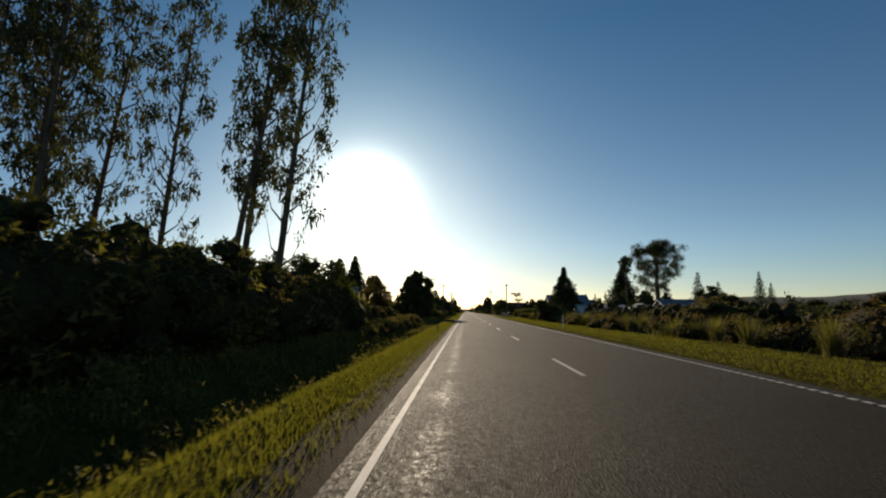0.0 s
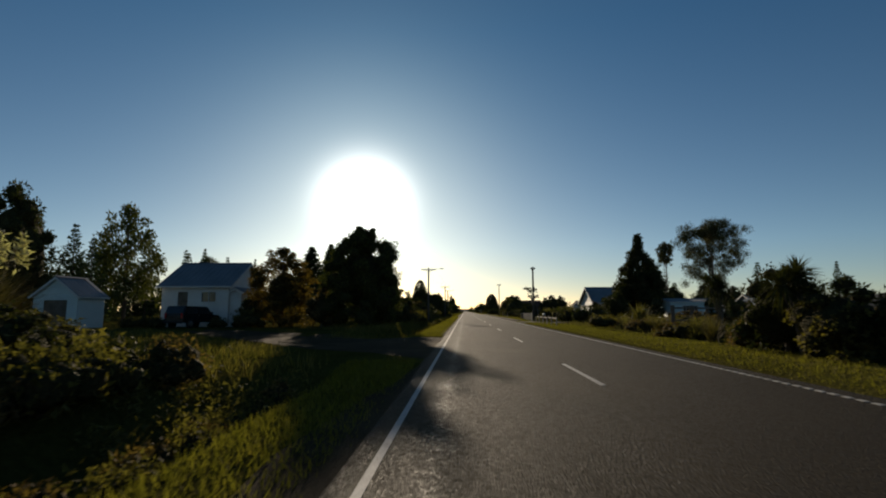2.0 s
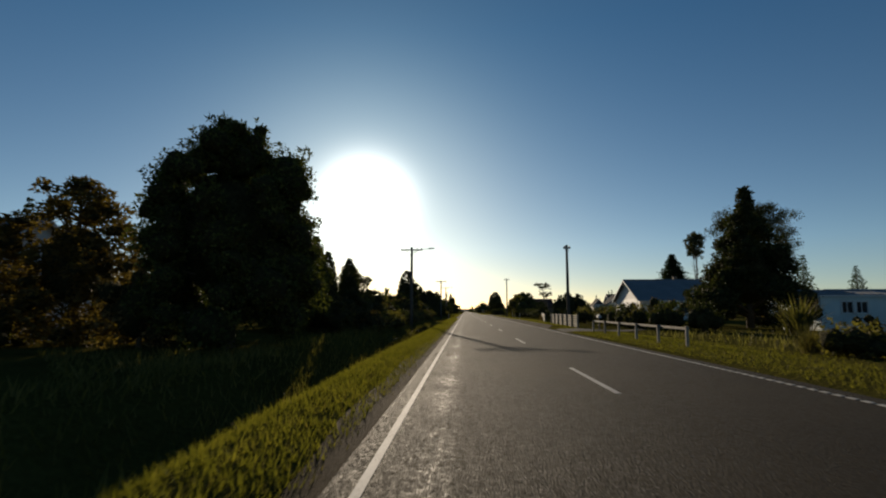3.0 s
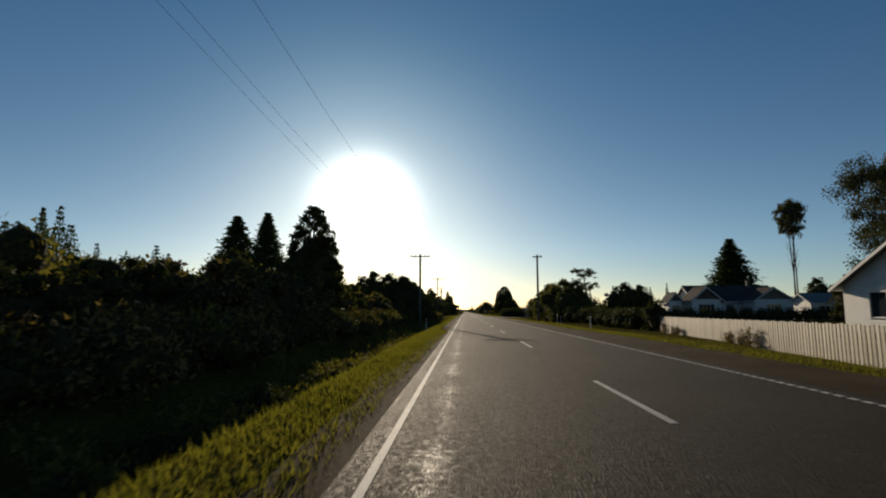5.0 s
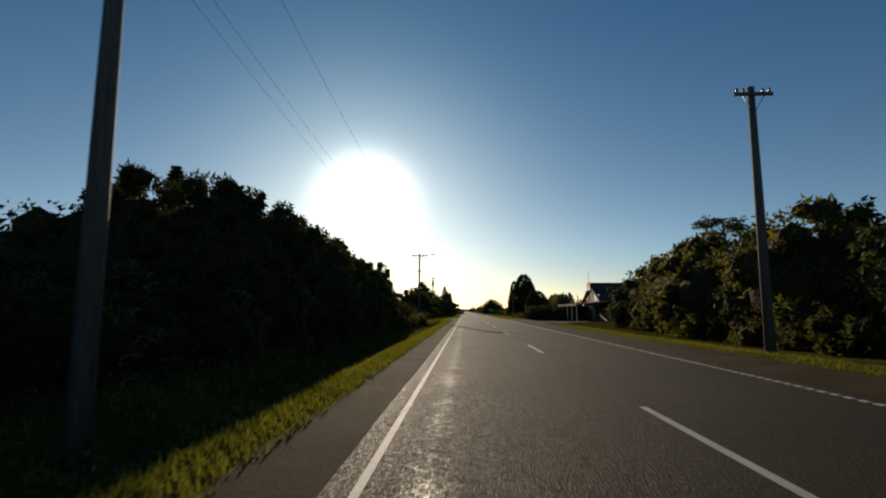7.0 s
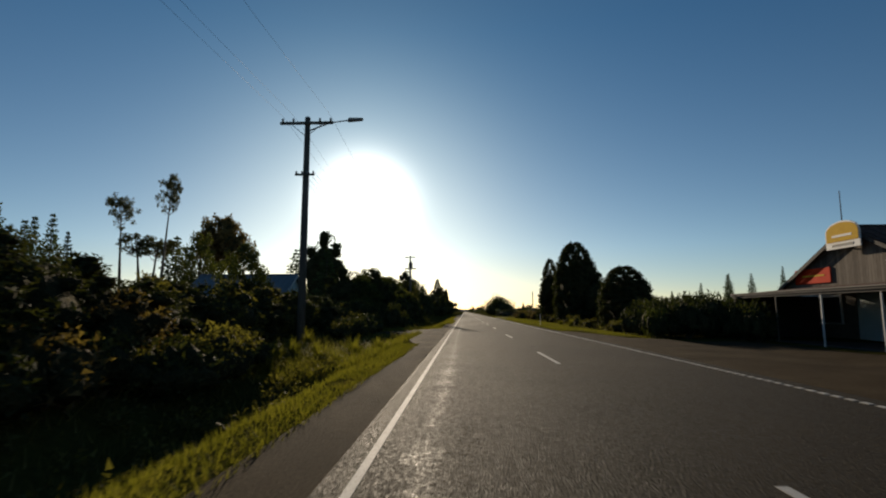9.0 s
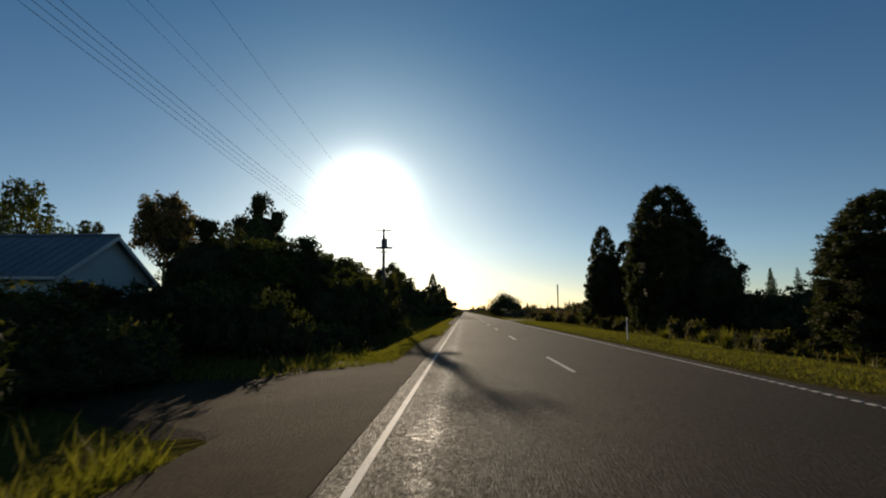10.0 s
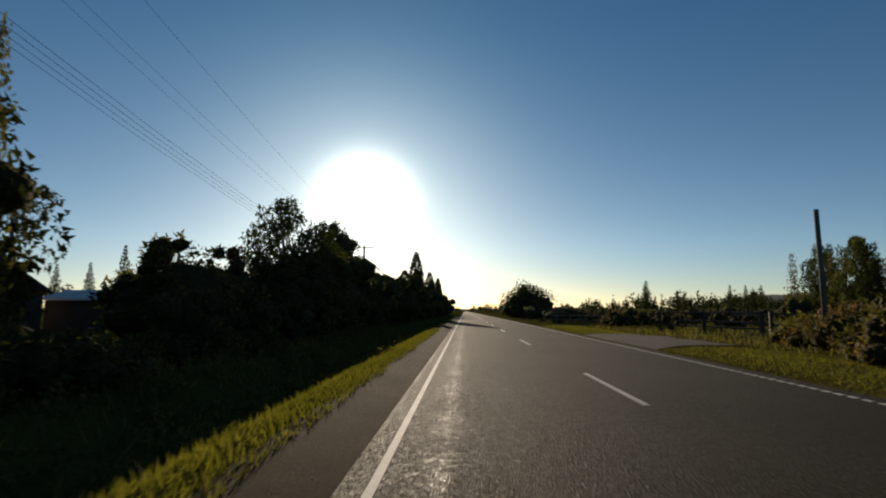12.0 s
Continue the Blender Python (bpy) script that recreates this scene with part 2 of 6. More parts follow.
def array_mesh(name, verts, size, material, extra=()):
    """A mesh of faces that share no corners: verts is n x size x 3."""
    verts = np.asarray(verts, dtype=np.float32)
    n = len(verts)
    me = bpy.data.meshes.new(name)
    me.vertices.add(n * size)
    me.vertices.foreach_set("co", verts.reshape(-1))
    me.loops.add(n * size)
    me.loops.foreach_set("vertex_index", np.arange(n * size, dtype=np.int32))
    me.polygons.add(n)
    me.polygons.foreach_set("loop_start", np.arange(0, n * size, size, dtype=np.int32))
    me.update(calc_edges=True)
    me.validate()
    me.materials.append(M[material])
    return me


def box(bm, x0, y0, z0, x1, y1, z1):
    v = [bm.verts.new(c) for c in ((x0, y0, z0), (x1, y0, z0), (x1, y1, z0), (x0, y1, z0), (x0, y0, z1), (x1, y0, z1), (x1, y1, z1), (x0, y1, z1))]
    for f in ((0, 3, 2, 1), (4, 5, 6, 7), (0, 1, 5, 4), (1, 2, 6, 5), (2, 3, 7, 6), (3, 0, 4, 7)):
        bm.faces.new([v[i] for i in f])
    return bm


def boxed(*c, bevel=0.0):
    bm = box(bmesh.new(), *c)
    if bevel:
        bmesh.ops.bevel(bm, geom=bm.edges[:], offset=bevel, segments=1, affect="EDGES")
    return bm


def prism(points, axis, a, b):
    """A solid with the outline points (2D), from a to b along the axis: 'x' takes (y, z), 'y' takes (x, z), 'z' takes (x, y)."""
    bm = bmesh.new()
    put = {"x": lambda p, s: (s, p[0], p[1]), "y": lambda p, s: (p[0], s, p[1]), "z": lambda p, s: (p[0], p[1], s)}[axis]
    lo, hi = [bm.verts.new(put(p, a)) for p in points], [bm.verts.new(put(p, b)) for p in points]
    n = len(points)
    bm.faces.new(lo), bm.faces.new(hi[::-1])
    for i in range(n):
        bm.faces.new((lo[i], hi[i], hi[(i + 1) % n], lo[(i + 1) % n]))
    bmesh.ops.recalc_face_normals(bm, faces=bm.faces[:])
    return bm


def tube(bm, pts, radii, seg=7):
    """A tapered round limb along the points."""
    rings = []
    for i, (p, r) in enumerate(zip(pts, radii)):
        d = (Vector(pts[min(i + 1, len(pts) - 1)]) - Vector(pts[max(i - 1, 0)])).normalized()
        side = d.cross(Vector((0.31, 0.95, 0.05))).normalized()
        up = d.cross(side)
        rings.append([bm.verts.new(Vector(p) + (side * math.cos(a) + up * math.sin(a)) * r) for a in (2 * math.pi * k / seg for k in range(seg))])
    for a, b in zip(rings, rings[1:]):
        for k in range(seg):
            f = bm.faces.new((a[k], a[(k + 1) % seg], b[(k + 1) % seg], b[k]))
            f.smooth = True
    bm.faces.new(rings[0][::-1]), bm.faces.new(rings[-1])
    return bm


def empty(name, x=0, y=0, z=0, turn=0):
    ob = new(name)
    ob.matrix_world = pose(x, y, z, 0, 0, turn)
    return ob


# ---------------------------------------------------------------- ground
def step(a, b, x):
    t = min(1.0, max(0.0, (x - a) / (b - a)))
    return t * t * (3 - 2 * t)


def ditch(y):
    """How deep the western ditch lies along the road; drives cross it on the level."""
    d = 0.75
    for a, b, left in ((59, 71, 0.0), (227, 239, 0.3), (239, 245, 0.5), (245, 253, 0.0)):
        d += (left - d) * step(a - 4, a, y) * (1 - step(b, b + 4, y))
    return d


def ground_z(x, y):
    bump = 0.05 * noise.noise((x * 0.6, y * 0.5, 0.3)) + 0.15 * noise.noise((x * 0.07, y * 0.06, 4.3))
    if x < 2.3:
        d = ditch(y)
        lip = 0.08 * min(1, d / 0.7)
        z = lip * step(-1.0, -1.7, x)
        z -= (d + lip) * step(-2.1, -3.5, x) * (1 - step(-4.3, -5.8, x))
        z -= 0.12 * step(-2.1, -6.0, x)
        w = step(-1.1, -2.0, x) * (0.2 + 0.8 * min(1, d / 0.7))
    else:
        z = 0.05 * step(5.8, 7.0, x) - 0.08 * step(8.0, 9.6, x)
        w = step(5.9, 7.2, x)
    return -0.03 + z + bump * w * (0.35 if abs(x) < 9 else 1.0)


def grid_mesh(name, xs, ys, height):
    verts = [(x, y, height(x, y)) for y in ys for x in xs]
    nx = len(xs)
    faces = [(j * nx + i, j * nx + i + 1, (j + 1) * nx + i + 1, (j + 1) * nx + i) for j in range(len(ys) - 1) for i in range(nx - 1)]
    me = bpy.data.meshes.new(name)
    me.from_pydata(verts, [], faces)
    me.polygons.foreach_set("use_smooth", [True] * len(faces))
    me.update()
    return me


xs = [-4500, -1500, -600, -300, -150, -90, -60, -40, -28, -20, -15, -12, -10, -8.5, -7, -6.2, -5.6, -5.1, -4.7, -4.3, -3.9, -3.5, -3.2, -2.9, -2.6, -2.35, -2.1, -1.9, -1.7, -1.5, -1.3, -1.1,
      2.3, 5.6, 5.9, 6.2, 6.6, 7, 7.4, 7.9, 8.4, 9, 9.7, 10.5, 12, 14, 17, 21, 27, 35, 50, 75, 110, 160, 300, 600, 1500, 4500]
ys = [-900, -200, -80, -40] + [-20 + 1.5 * i for i in range(260)] + [375, 385, 400, 420, 450, 500, 600, 800, 1200, 2000, 4900]
gm = grid_mesh("ground", xs, ys, ground_z)
gm.materials.append(M["grass"])
ground = tagged(new("ground", gm), "rough grass ground with a roadside ditch", "ground", kind="structure")
DASH_AT = 9.57 - 2 * 11.4
LEFT_LINE, CENTRE, RIGHT_LINE = -0.73, 2.17, 5.3
road_ys = [-200, -60] + [-20 + 4 * i for i in range(110)] + [440, 500, 700, 1200, 2500]
EDGE = lambda y, s: 0.09 * noise.noise((y * 0.7, s, 0)) + 0.05 * noise.noise((y * 2.3, s, 5))
rv, rf = [], []
for j, y in enumerate(road_ys):
    rv += [(LEFT_LINE - 0.32 + EDGE(y, 1), y, -0.02), (LEFT_LINE - 0.2, y, 0.0), (CENTRE, y, 0.03), (RIGHT_LINE + 0.35, y, 0.0), (RIGHT_LINE + 0.5 + EDGE(y, 7), y, -0.02)]
    if j:
        rf += [(5 * j - 5 + i, 5 * j - 4 + i, 5 * j + 1 + i, 5 * j + i) for i in range(4)]
rm = bpy.data.meshes.new("road")
rm.from_pydata(rv, [], rf)
rm.materials.append(M["asphalt"])
road = tagged(new("road", rm), "grey chip-seal two-lane country road", "road", kind="structure")


def strip(name, x0, x1, y0, y1, z, material, label):
    bm = bmesh.new()
    n = max(1, int((y1 - y0) / 12))
    for i in range(n):
        a, b = y0 + (y1 - y0) * i / n, y0 + (y1 - y0) * (i + 1) / n
        bm.faces.new([bm.verts.new(c) for c in ((x0, a, z), (x1, a, z), (x1, b, z), (x0, b, z))])
    return part(name, bm, material, road, label)


strip("edge_line", LEFT_LINE - 0.036, LEFT_LINE + 0.036, -20, 700, 0.006, "paint", "worn white edge line")
strip("edge_line", RIGHT_LINE - 0.045, RIGHT_LINE + 0.045, 368, 700, 0.007, "paint", "worn white edge line")
ribs = bmesh.new()
for i in range(1400):
    y = -10 + i * 0.27
    box(ribs, RIGHT_LINE - 0.038, y, 0.004, RIGHT_LINE + 0.038, y + 0.165, 0.014)
tagged(part("line_rib", ribs, "paint", road), kind="stuff")
dash = boxed(-0.043, 0, 0.03, 0.043, 3.3, 0.036)
first = part("centre_dash", dash, "paint", road)
first.location = (CENTRE, DASH_AT, 0)
for i in range(1, 60):
    o = new("centre_dash", first.data)
    o.parent, o.location = road, (CENTRE, DASH_AT + 11.4 * i, 0)


# ---------------------------------------------------------------- plants
def leaves(rng, centres, radii, total, size, squash=0.8, shell=0.55, droop=0.0, slim=0.5, tri=False):
    """Leaf faces round clump centres, about as many as the total, of four corners or three."""
    outv = []
    per = total / sum(r * r for r in radii)
    for c, r in zip(centres, radii):
        n = max(4, int(per * r * r))
        d = rng.normal(size=(n, 3))
        d /= np.linalg.norm(d, axis=1)[:, None]
        rad = r * (shell + (1 - shell) * rng.random((n, 1))) * (0.88 + 0.24 * rng.random((n, 1)))
        rad *= np.where(rng.random((n, 1)) < 0.06, 1.04 + 0.1 * rng.random((n, 1)), 1.0)
        pos = np.asarray(c) + d * rad * np.array([1, 1, squash])
        a = rng.normal(size=(n, 3)) + d * 0.6
        a[:, 2] -= droop
        a /= np.linalg.norm(a, axis=1)[:, None]
        b = np.cross(a, np.where(rng.random((n, 1)) < 0.6, d, rng.normal(size=(n, 3))))     # most leaves face outwards
        b /= np.linalg.norm(b, axis=1)[:, None] + 1e-6
        ln = size * (0.6 + 0.8 * rng.random((n, 1)))
        if tri:
            outv.append(np.stack([pos - b * ln * slim * 0.5, pos + b * ln * slim * 0.5, pos + a * ln], axis=1))
            continue
        outv.append(np.stack([pos, pos + a * ln * 0.5 + b * ln * slim * 0.5, pos + a * ln, pos + a * ln * 0.5 - b * ln * slim * 0.5], axis=1))
    return np.concatenate(outv)


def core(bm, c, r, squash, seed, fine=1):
    """A lumpy solid filling for a dense crown, dark in place of the shade inside."""
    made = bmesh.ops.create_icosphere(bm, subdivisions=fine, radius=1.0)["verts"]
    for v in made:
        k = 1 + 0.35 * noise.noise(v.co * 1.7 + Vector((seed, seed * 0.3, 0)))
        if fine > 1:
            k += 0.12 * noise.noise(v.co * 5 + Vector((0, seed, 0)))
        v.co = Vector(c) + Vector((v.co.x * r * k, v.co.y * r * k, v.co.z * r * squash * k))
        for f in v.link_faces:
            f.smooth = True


def plant(name, label, category, trunk_bm, leaf_verts, leaf_material, core_bm=None, group="", h=None, w=None):
    if h:
        pts = leaf_verts.reshape(-1, 3)
        mid = np.median(pts[:, :2], axis=0)
        sx, sz = 0.5 * w / np.percentile(np.hypot(*(pts[:, :2] - mid).T), 97), h / np.percentile(pts[:, 2], 99.8)
        k = np.array([sx, sx, sz])
        leaf_verts = leaf_verts * k
        for b in (trunk_bm, core_bm):
            if b:
                for v in b.verts:
                    v.co = Vector((v.co.x * sx, v.co.y * sx, v.co.z * sz if v.co.z > 0 else v.co.z))
    top = tagged(new(name), label, category, group)
    if trunk_bm:
        part("trunk", trunk_bm, "bark", top)
    me = array_mesh("crown", leaf_verts, leaf_verts.shape[1], leaf_material)
    crown = new("crown", me)
    crown.parent = top
    if core_bm:
        part("shade_core", core_bm, "core", crown, "solid filling of the crown, its inner shade put into dark colour")["kind"] = "stuff"
    return top


def broad_tree(rng, h, w, material, label, name="tree", clear=0.15, dense=True, size=0.34, total=2600, lumps=34, pointed=0.0, tri=False, rough=0.0, heart=0.66, fine=1, neat=False):
    """A leafy tree: tapered trunk, limbs to each clump, clumps filling an uneven egg."""
    bm = bmesh.new()
    lean = rng.normal(size=2) * 0.03 * h
    tube(bm, [(0, 0, -0.2), (lean[0] * 0.3, lean[1] * 0.3, h * 0.3), (lean[0], lean[1], h * 0.8)], [0.022 * h + 0.05, 0.016 * h + 0.03, 0.004 * h])
    z0 = h * clear
    cs, rs = [], []
    for i in range(lumps):
        u = (i + 0.5) / lumps
        bow = (u - 0.42) / (0.6 if u > 0.42 else 0.9)
        env = 0.5 * w * ((1 - pointed) * math.sqrt(max(0.02, 1 - bow * bow)) + pointed * (1.04 - u))
        r = min(w * (0.1 + 0.1 * rng.random() ** 1.3) * (36 / lumps) ** 0.25, 0.1 * w + 0.6 * env) * (0.3 + 1.35 * env / w)
        if neat:                                      # close, even foliage over the whole egg
            r = w * (0.075 + 0.03 * rng.random()) * (0.45 + 0.9 * env / w)
        ang = i * 2.4 + rng.random() * 0.8
        rad = max(0.0, env - 0.7 * r) * min(1.2, max(0.05, 0.62 + 0.4 * rng.random() ** 0.6 + rough * rng.normal()))
        rad *= 1 - 0.9 * rng.random() * step(0.62, 0.9, u)
        if neat:
            rad = max(0.0, env - 0.75 * r) * (0.94 + 0.08 * rng.random())
        cs.append((math.cos(ang) * rad + lean[0] * u, math.sin(ang) * rad + lean[1] * u, min(z0 + (h - z0) * (0.03 + 0.95 * u), h - r * 0.8)))
        rs.append(r)
    for c in cs[::3]:
        s = Vector((lean[0] * 0.3, lean[1] * 0.3, max(0.1, min(c[2] * 0.6, h * 0.6))))
        mid = s.lerp(Vector(c), 0.55) + Vector((0, 0, 0.04 * h))
        tube(bm, [s, mid, c], [0.008 * h, 0.005 * h, 0.002 * h], 5)
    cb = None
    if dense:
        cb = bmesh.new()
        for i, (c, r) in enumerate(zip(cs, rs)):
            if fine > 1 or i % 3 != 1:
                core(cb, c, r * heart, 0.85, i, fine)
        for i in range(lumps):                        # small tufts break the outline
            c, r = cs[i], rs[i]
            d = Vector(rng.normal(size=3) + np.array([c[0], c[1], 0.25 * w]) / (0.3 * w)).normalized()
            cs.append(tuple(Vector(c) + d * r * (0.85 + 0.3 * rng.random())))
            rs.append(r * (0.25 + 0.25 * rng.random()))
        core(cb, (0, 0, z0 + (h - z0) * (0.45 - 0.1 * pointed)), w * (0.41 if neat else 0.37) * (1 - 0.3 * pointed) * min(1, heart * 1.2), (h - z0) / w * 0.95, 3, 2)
    return plant(name, label, "tree", bm, leaves(rng, cs, rs, total, size, shell=0.72 if dense else 0.45, slim=0.62 if tri else 0.5, tri=tri), material, cb, h=h, w=w)


def cone_tree(rng, h, w, label, name="conifer", material="needle", tiers=20, size=0.66, per_limb=20, clear=0.08):
    """A conifer with whorls of drooping limbs, each carrying sprays of needles."""
    bm = bmesh.new()
    tube(bm, [(0, 0, -0.2), (0, 0, h * 0.5), (0, 0, h * 0.99)], [0.018 * h + 0.03, 0.011 * h, 0.004])
    out_v = []
    for k in range(tiers):
        u = k / (tiers - 1)
        z = h * (clear + (0.97 - clear) * u)
        reach = 0.5 * w * (1 - u) ** 0.95 * (0.8 + 0.4 * rng.random()) + 0.1
        for j in range(7):
            a = j * 2 * math.pi / 7 + k * 1.1 + rng.normal() * 0.15
            ln = reach * (0.7 + 0.45 * rng.random())
            d = np.array([math.cos(a), math.sin(a), -0.12 + 0.5 * u])
            tip = np.array([0, 0, z]) + d * ln
            if j % 2 == 0:
                tube(bm, [(0, 0, z), tuple(tip)], [0.006 * h * (1 - u) + 0.01, 0.004], 4)
            n = max(8, int(per_limb * (0.35 + (1 - u) * 0.8)))
            s = rng.random((n, 1)) ** 0.7
            pos = np.array([0, 0, z]) + d * ln * s + rng.normal(size=(n, 3)) * (0.05 * h * (1 - u) * 0.7 + 0.09) * np.array([1, 1, 0.8])
            v = d + rng.normal(size=(n, 3)) * 0.55
            v /= np.linalg.norm(v, axis=1)[:, None]
            b = np.cross(v, rng.normal(size=(n, 3)))
            b /= np.linalg.norm(b, axis=1)[:, None] + 1e-6
            sz = size * (0.6 + 0.7 * rng.random((n, 1))) * (1 - 0.4 * u)
            out_v.append(np.stack([pos, pos + v * sz * 0.5 + b * sz * 0.26, pos + v * sz, pos + v * sz * 0.5 - b * sz * 0.26], axis=1))
    return plant(name, label, "tree", bm, np.concatenate(out_v), material, h=h, w=w)


def gum_tree(rng, h, w, label, clear=0.35, clumps=26, trunks=1, size=0.32, total=4000, stem=1.0, puff=1.0, twigs=0):
    """A eucalypt: tall bare stem, rising limbs, separate hanging clumps."""
    bm = bmesh.new()
    cs, rs = [], []
    for s in range(trunks):
        lx, ly = rng.normal(size=2) * 0.04 * h
        b0 = Vector((rng.normal() * 0.3 * (trunks > 1), rng.normal() * 0.3 * (trunks > 1), -0.2))
        pts = [b0, b0 + Vector((lx * 0.2, ly * 0.2, h * 0.35)), b0 + Vector((lx * 0.7, ly * 0.7, h * 0.7)), b0 + Vector((lx, ly, h * 0.96))]
        tube(bm, pts, [stem * (0.015 * h + 0.05), stem * (0.012 * h + 0.03), stem * 0.007 * h, 0.015], 8)
        for i in range(clumps // trunks):
            u = clear + (1 - clear) * (i + 0.5) / (clumps // trunks)
            root = pts[1].lerp(pts[3], max(0, (u - 0.35) / 0.65) * 0.85) if u > 0.35 else pts[0].lerp(pts[1], u / 0.35)
            a = i * 2.4 + rng.random()
            prof = math.sin(math.pi * min(1, 0.15 + 0.8 * (u - clear) / (1 - clear))) ** 0.7
            ln = 0.5 * w * prof * (0.45 + 0.55 * rng.random())
            tip = Vector((root.x + math.cos(a) * ln, root.y + math.sin(a) * ln, min(h * 0.97, root.z + ln * 0.75 + 0.03 * h)))
            mid = root.lerp(tip, 0.5) - Vector((0, 0, 0.03 * h))
            tube(bm, [root, mid, tip], [0.0035 * h + 0.01, 0.0022 * h, 0.008], 5)
            for q in range(3):
                cs.append(tuple(tip + Vector(rng.normal(size=3)) * 0.045 * w * (1 + q * 0.8)))
                rs.append(w * puff * (0.06 + 0.055 * rng.random()))
        for i in range(twigs):
            u, a = 0.35 + 0.45 * rng.random(), 6.28 * rng.random()
            root = pts[1].lerp(pts[3], (u - 0.35) / 0.65)
            tip = root + Vector((math.cos(a) * 0.22 * w, math.sin(a) * 0.22 * w, 0.12 * h))
            tube(bm, [root, root.lerp(tip, 0.5) + Vector((0, 0, 0.015 * h)), tip], [0.05, 0.035, 0.012], 4)
    return plant("gum_tree", label, "tree", bm, leaves(rng, cs, rs, total, size, 0.9, 0.2, 0.9, 0.4), "leaf_gum", h=h, w=w)


def shrub(rng, h, w, material, label, name="shrub", total=880, size=0.15, lumps=9):
    cs, rs, cb = [], [], bmesh.new()
    stems = bmesh.new()
    for i in range(lumps):
        a, d = i * 2.4, 0.5 * w * math.sqrt((i + 0.3) / lumps) * 0.8
        r = w * (0.17 + 0.09 * rng.random())
        z = max(r * 0.7, (h - r * 0.8) * (1 - 0.45 * (2 * d / w) ** 2) * (0.55 + 0.5 * rng.random()))
        c = (math.cos(a) * d, math.sin(a) * d, min(z, h - r * 0.7))
        cs.append(c), rs.append(r)
        cs.append((c[0] * 0.9, c[1] * 0.9, c[2] * 0.45)), rs.append(r)
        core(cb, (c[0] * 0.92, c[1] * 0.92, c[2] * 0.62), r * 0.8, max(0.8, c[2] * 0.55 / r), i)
        tube(stems, [(0, 0, -0.1), (c[0] * 0.5, c[1] * 0.5, c[2] * 0.5), c], [0.03, 0.02, 0.008], 4)
    return plant(name, label, "shrub", stems, leaves(rng, cs, rs, total, size, slim=0.6, tri=True), material, cb, h=h, w=w)


def strap_plant(rng, h, w, n, material, label, name, plumes=0, wide=0.035, category="plant", arch=0.9):
    """Flax, pampas and tall grass: arching strap leaves from one base, and plumes on stems."""
    q = []
    for i in range(n):
        a = rng.random() * 6.283
        d = np.array([math.cos(a), math.sin(a), 0])
        side = np.array([-d[1], d[0], 0]) * wide * (0.6 + 0.6 * rng.random())
        ln, out_r = h * (0.55 + 0.5 * rng.random()), 0.5 * w * (0.25 + 0.75 * rng.random())
        b = d * rng.random() * w * 0.16
        prev = b - np.array([0, 0, 0.05])
        for k in range(1, 5):
            u = k / 4
            p = b + d * out_r * u ** 1.6 + np.array([0, 0, ln * (u - arch * 0.55 * u ** 2.6 * (out_r / (0.5 * w)))])
            s0, s1 = side * (1 - ((k - 1) / 4) ** 2), side * (1 - u ** 2) + side * 0.05
            q.append(np.stack([prev - s0, prev + s0, p + s1, p - s1]))
            prev = p
    top = tagged(new(name), label, category)
    ob = new("leaves", array_mesh("leaves", q, 4, material))
    ob.parent = top
    for i in range(plumes):
        a, r = i * 2.4, 0.28 * w * math.sqrt((i + 0.5) / plumes)
        base_p, tip = Vector((math.cos(a) * r * 0.3, math.sin(a) * r * 0.3, 0)), Vector((math.cos(a) * r * 1.2, math.sin(a) * r * 1.2, h * (0.95 + 0.15 * rng.random())))
        bm = tube(bmesh.new(), [base_p, base_p.lerp(tip, 0.5), tip], [0.012, 0.01, 0.006], 4)
        stem = part("plume_stem", bm, "dry", top)
        cs = [tip - Vector((0, 0, 0.08 * k)) for k in range(7)]
        pm = new("plume", array_mesh("plume", leaves(rng, cs, [0.05 + 0.012 * k for k in range(7)], 130, 0.11, 1.2, 0.1, -0.8, 0.3), 4, "plume"))
        pm.parent = stem
    return top


def fern_tree(rng, h, label, name="cabbage_tree", heads=5, head=0.9):
    bm, q = bmesh.new(), []
    for i in range(heads):
        a = i * 2.4
        tip = Vector((math.cos(a) * 0.25 * h * (i > 0), math.sin(a) * 0.25 * h * (i > 0), h * (0.95 - 0.12 * (i % 3))))
        tube(bm, [(0, 0, -0.1), (tip.x * 0.2, tip.y * 0.2, h * 0.45), tip], [0.11, 0.09, 0.05], 6)
        for k in range(90):
            d = rng.normal(size=3)
            d[2] = d[2] * 0.8 + 0.25
            d /= np.linalg.norm(d)
            s = np.cross(d, [0.1, 0.2, 1.0])
            s *= 0.03 / (np.linalg.norm(s) + 1e-6)
            t0 = np.array(tip)
            m1, e1 = t0 + d * head * 0.5, t0 + d * head - np.array([0, 0, head * 0.22])
            q.append(np.stack([t0 - s * 0.5, t0 + s * 0.5, m1 + s, m1 - s]))
            q.append(np.stack([m1 - s, m1 + s, e1 + s * 0.1, e1 - s * 0.1]))
    return plant(name, label, "tree", bm, np.array(q), "leaf_dark")


def place(ob, x, y, turn=0.0, sx=1.0, sz=1.0, copy=True, z=None):
    m = pose(x, y, ground_z(x, y) - 0.03 if z is None else z, 0, 0, turn) @ Matrix.Diagonal((sx, sx, sz, 1))
    if copy:
        return copy_thing(ob, m @ Matrix.Diagonal((1 / ob.scale.x, 1 / ob.scale.y, 1 / ob.scale.z, 1)))
    ob.matrix_world = m
    return ob


rng = np.random.default_rng(7)
used = set()


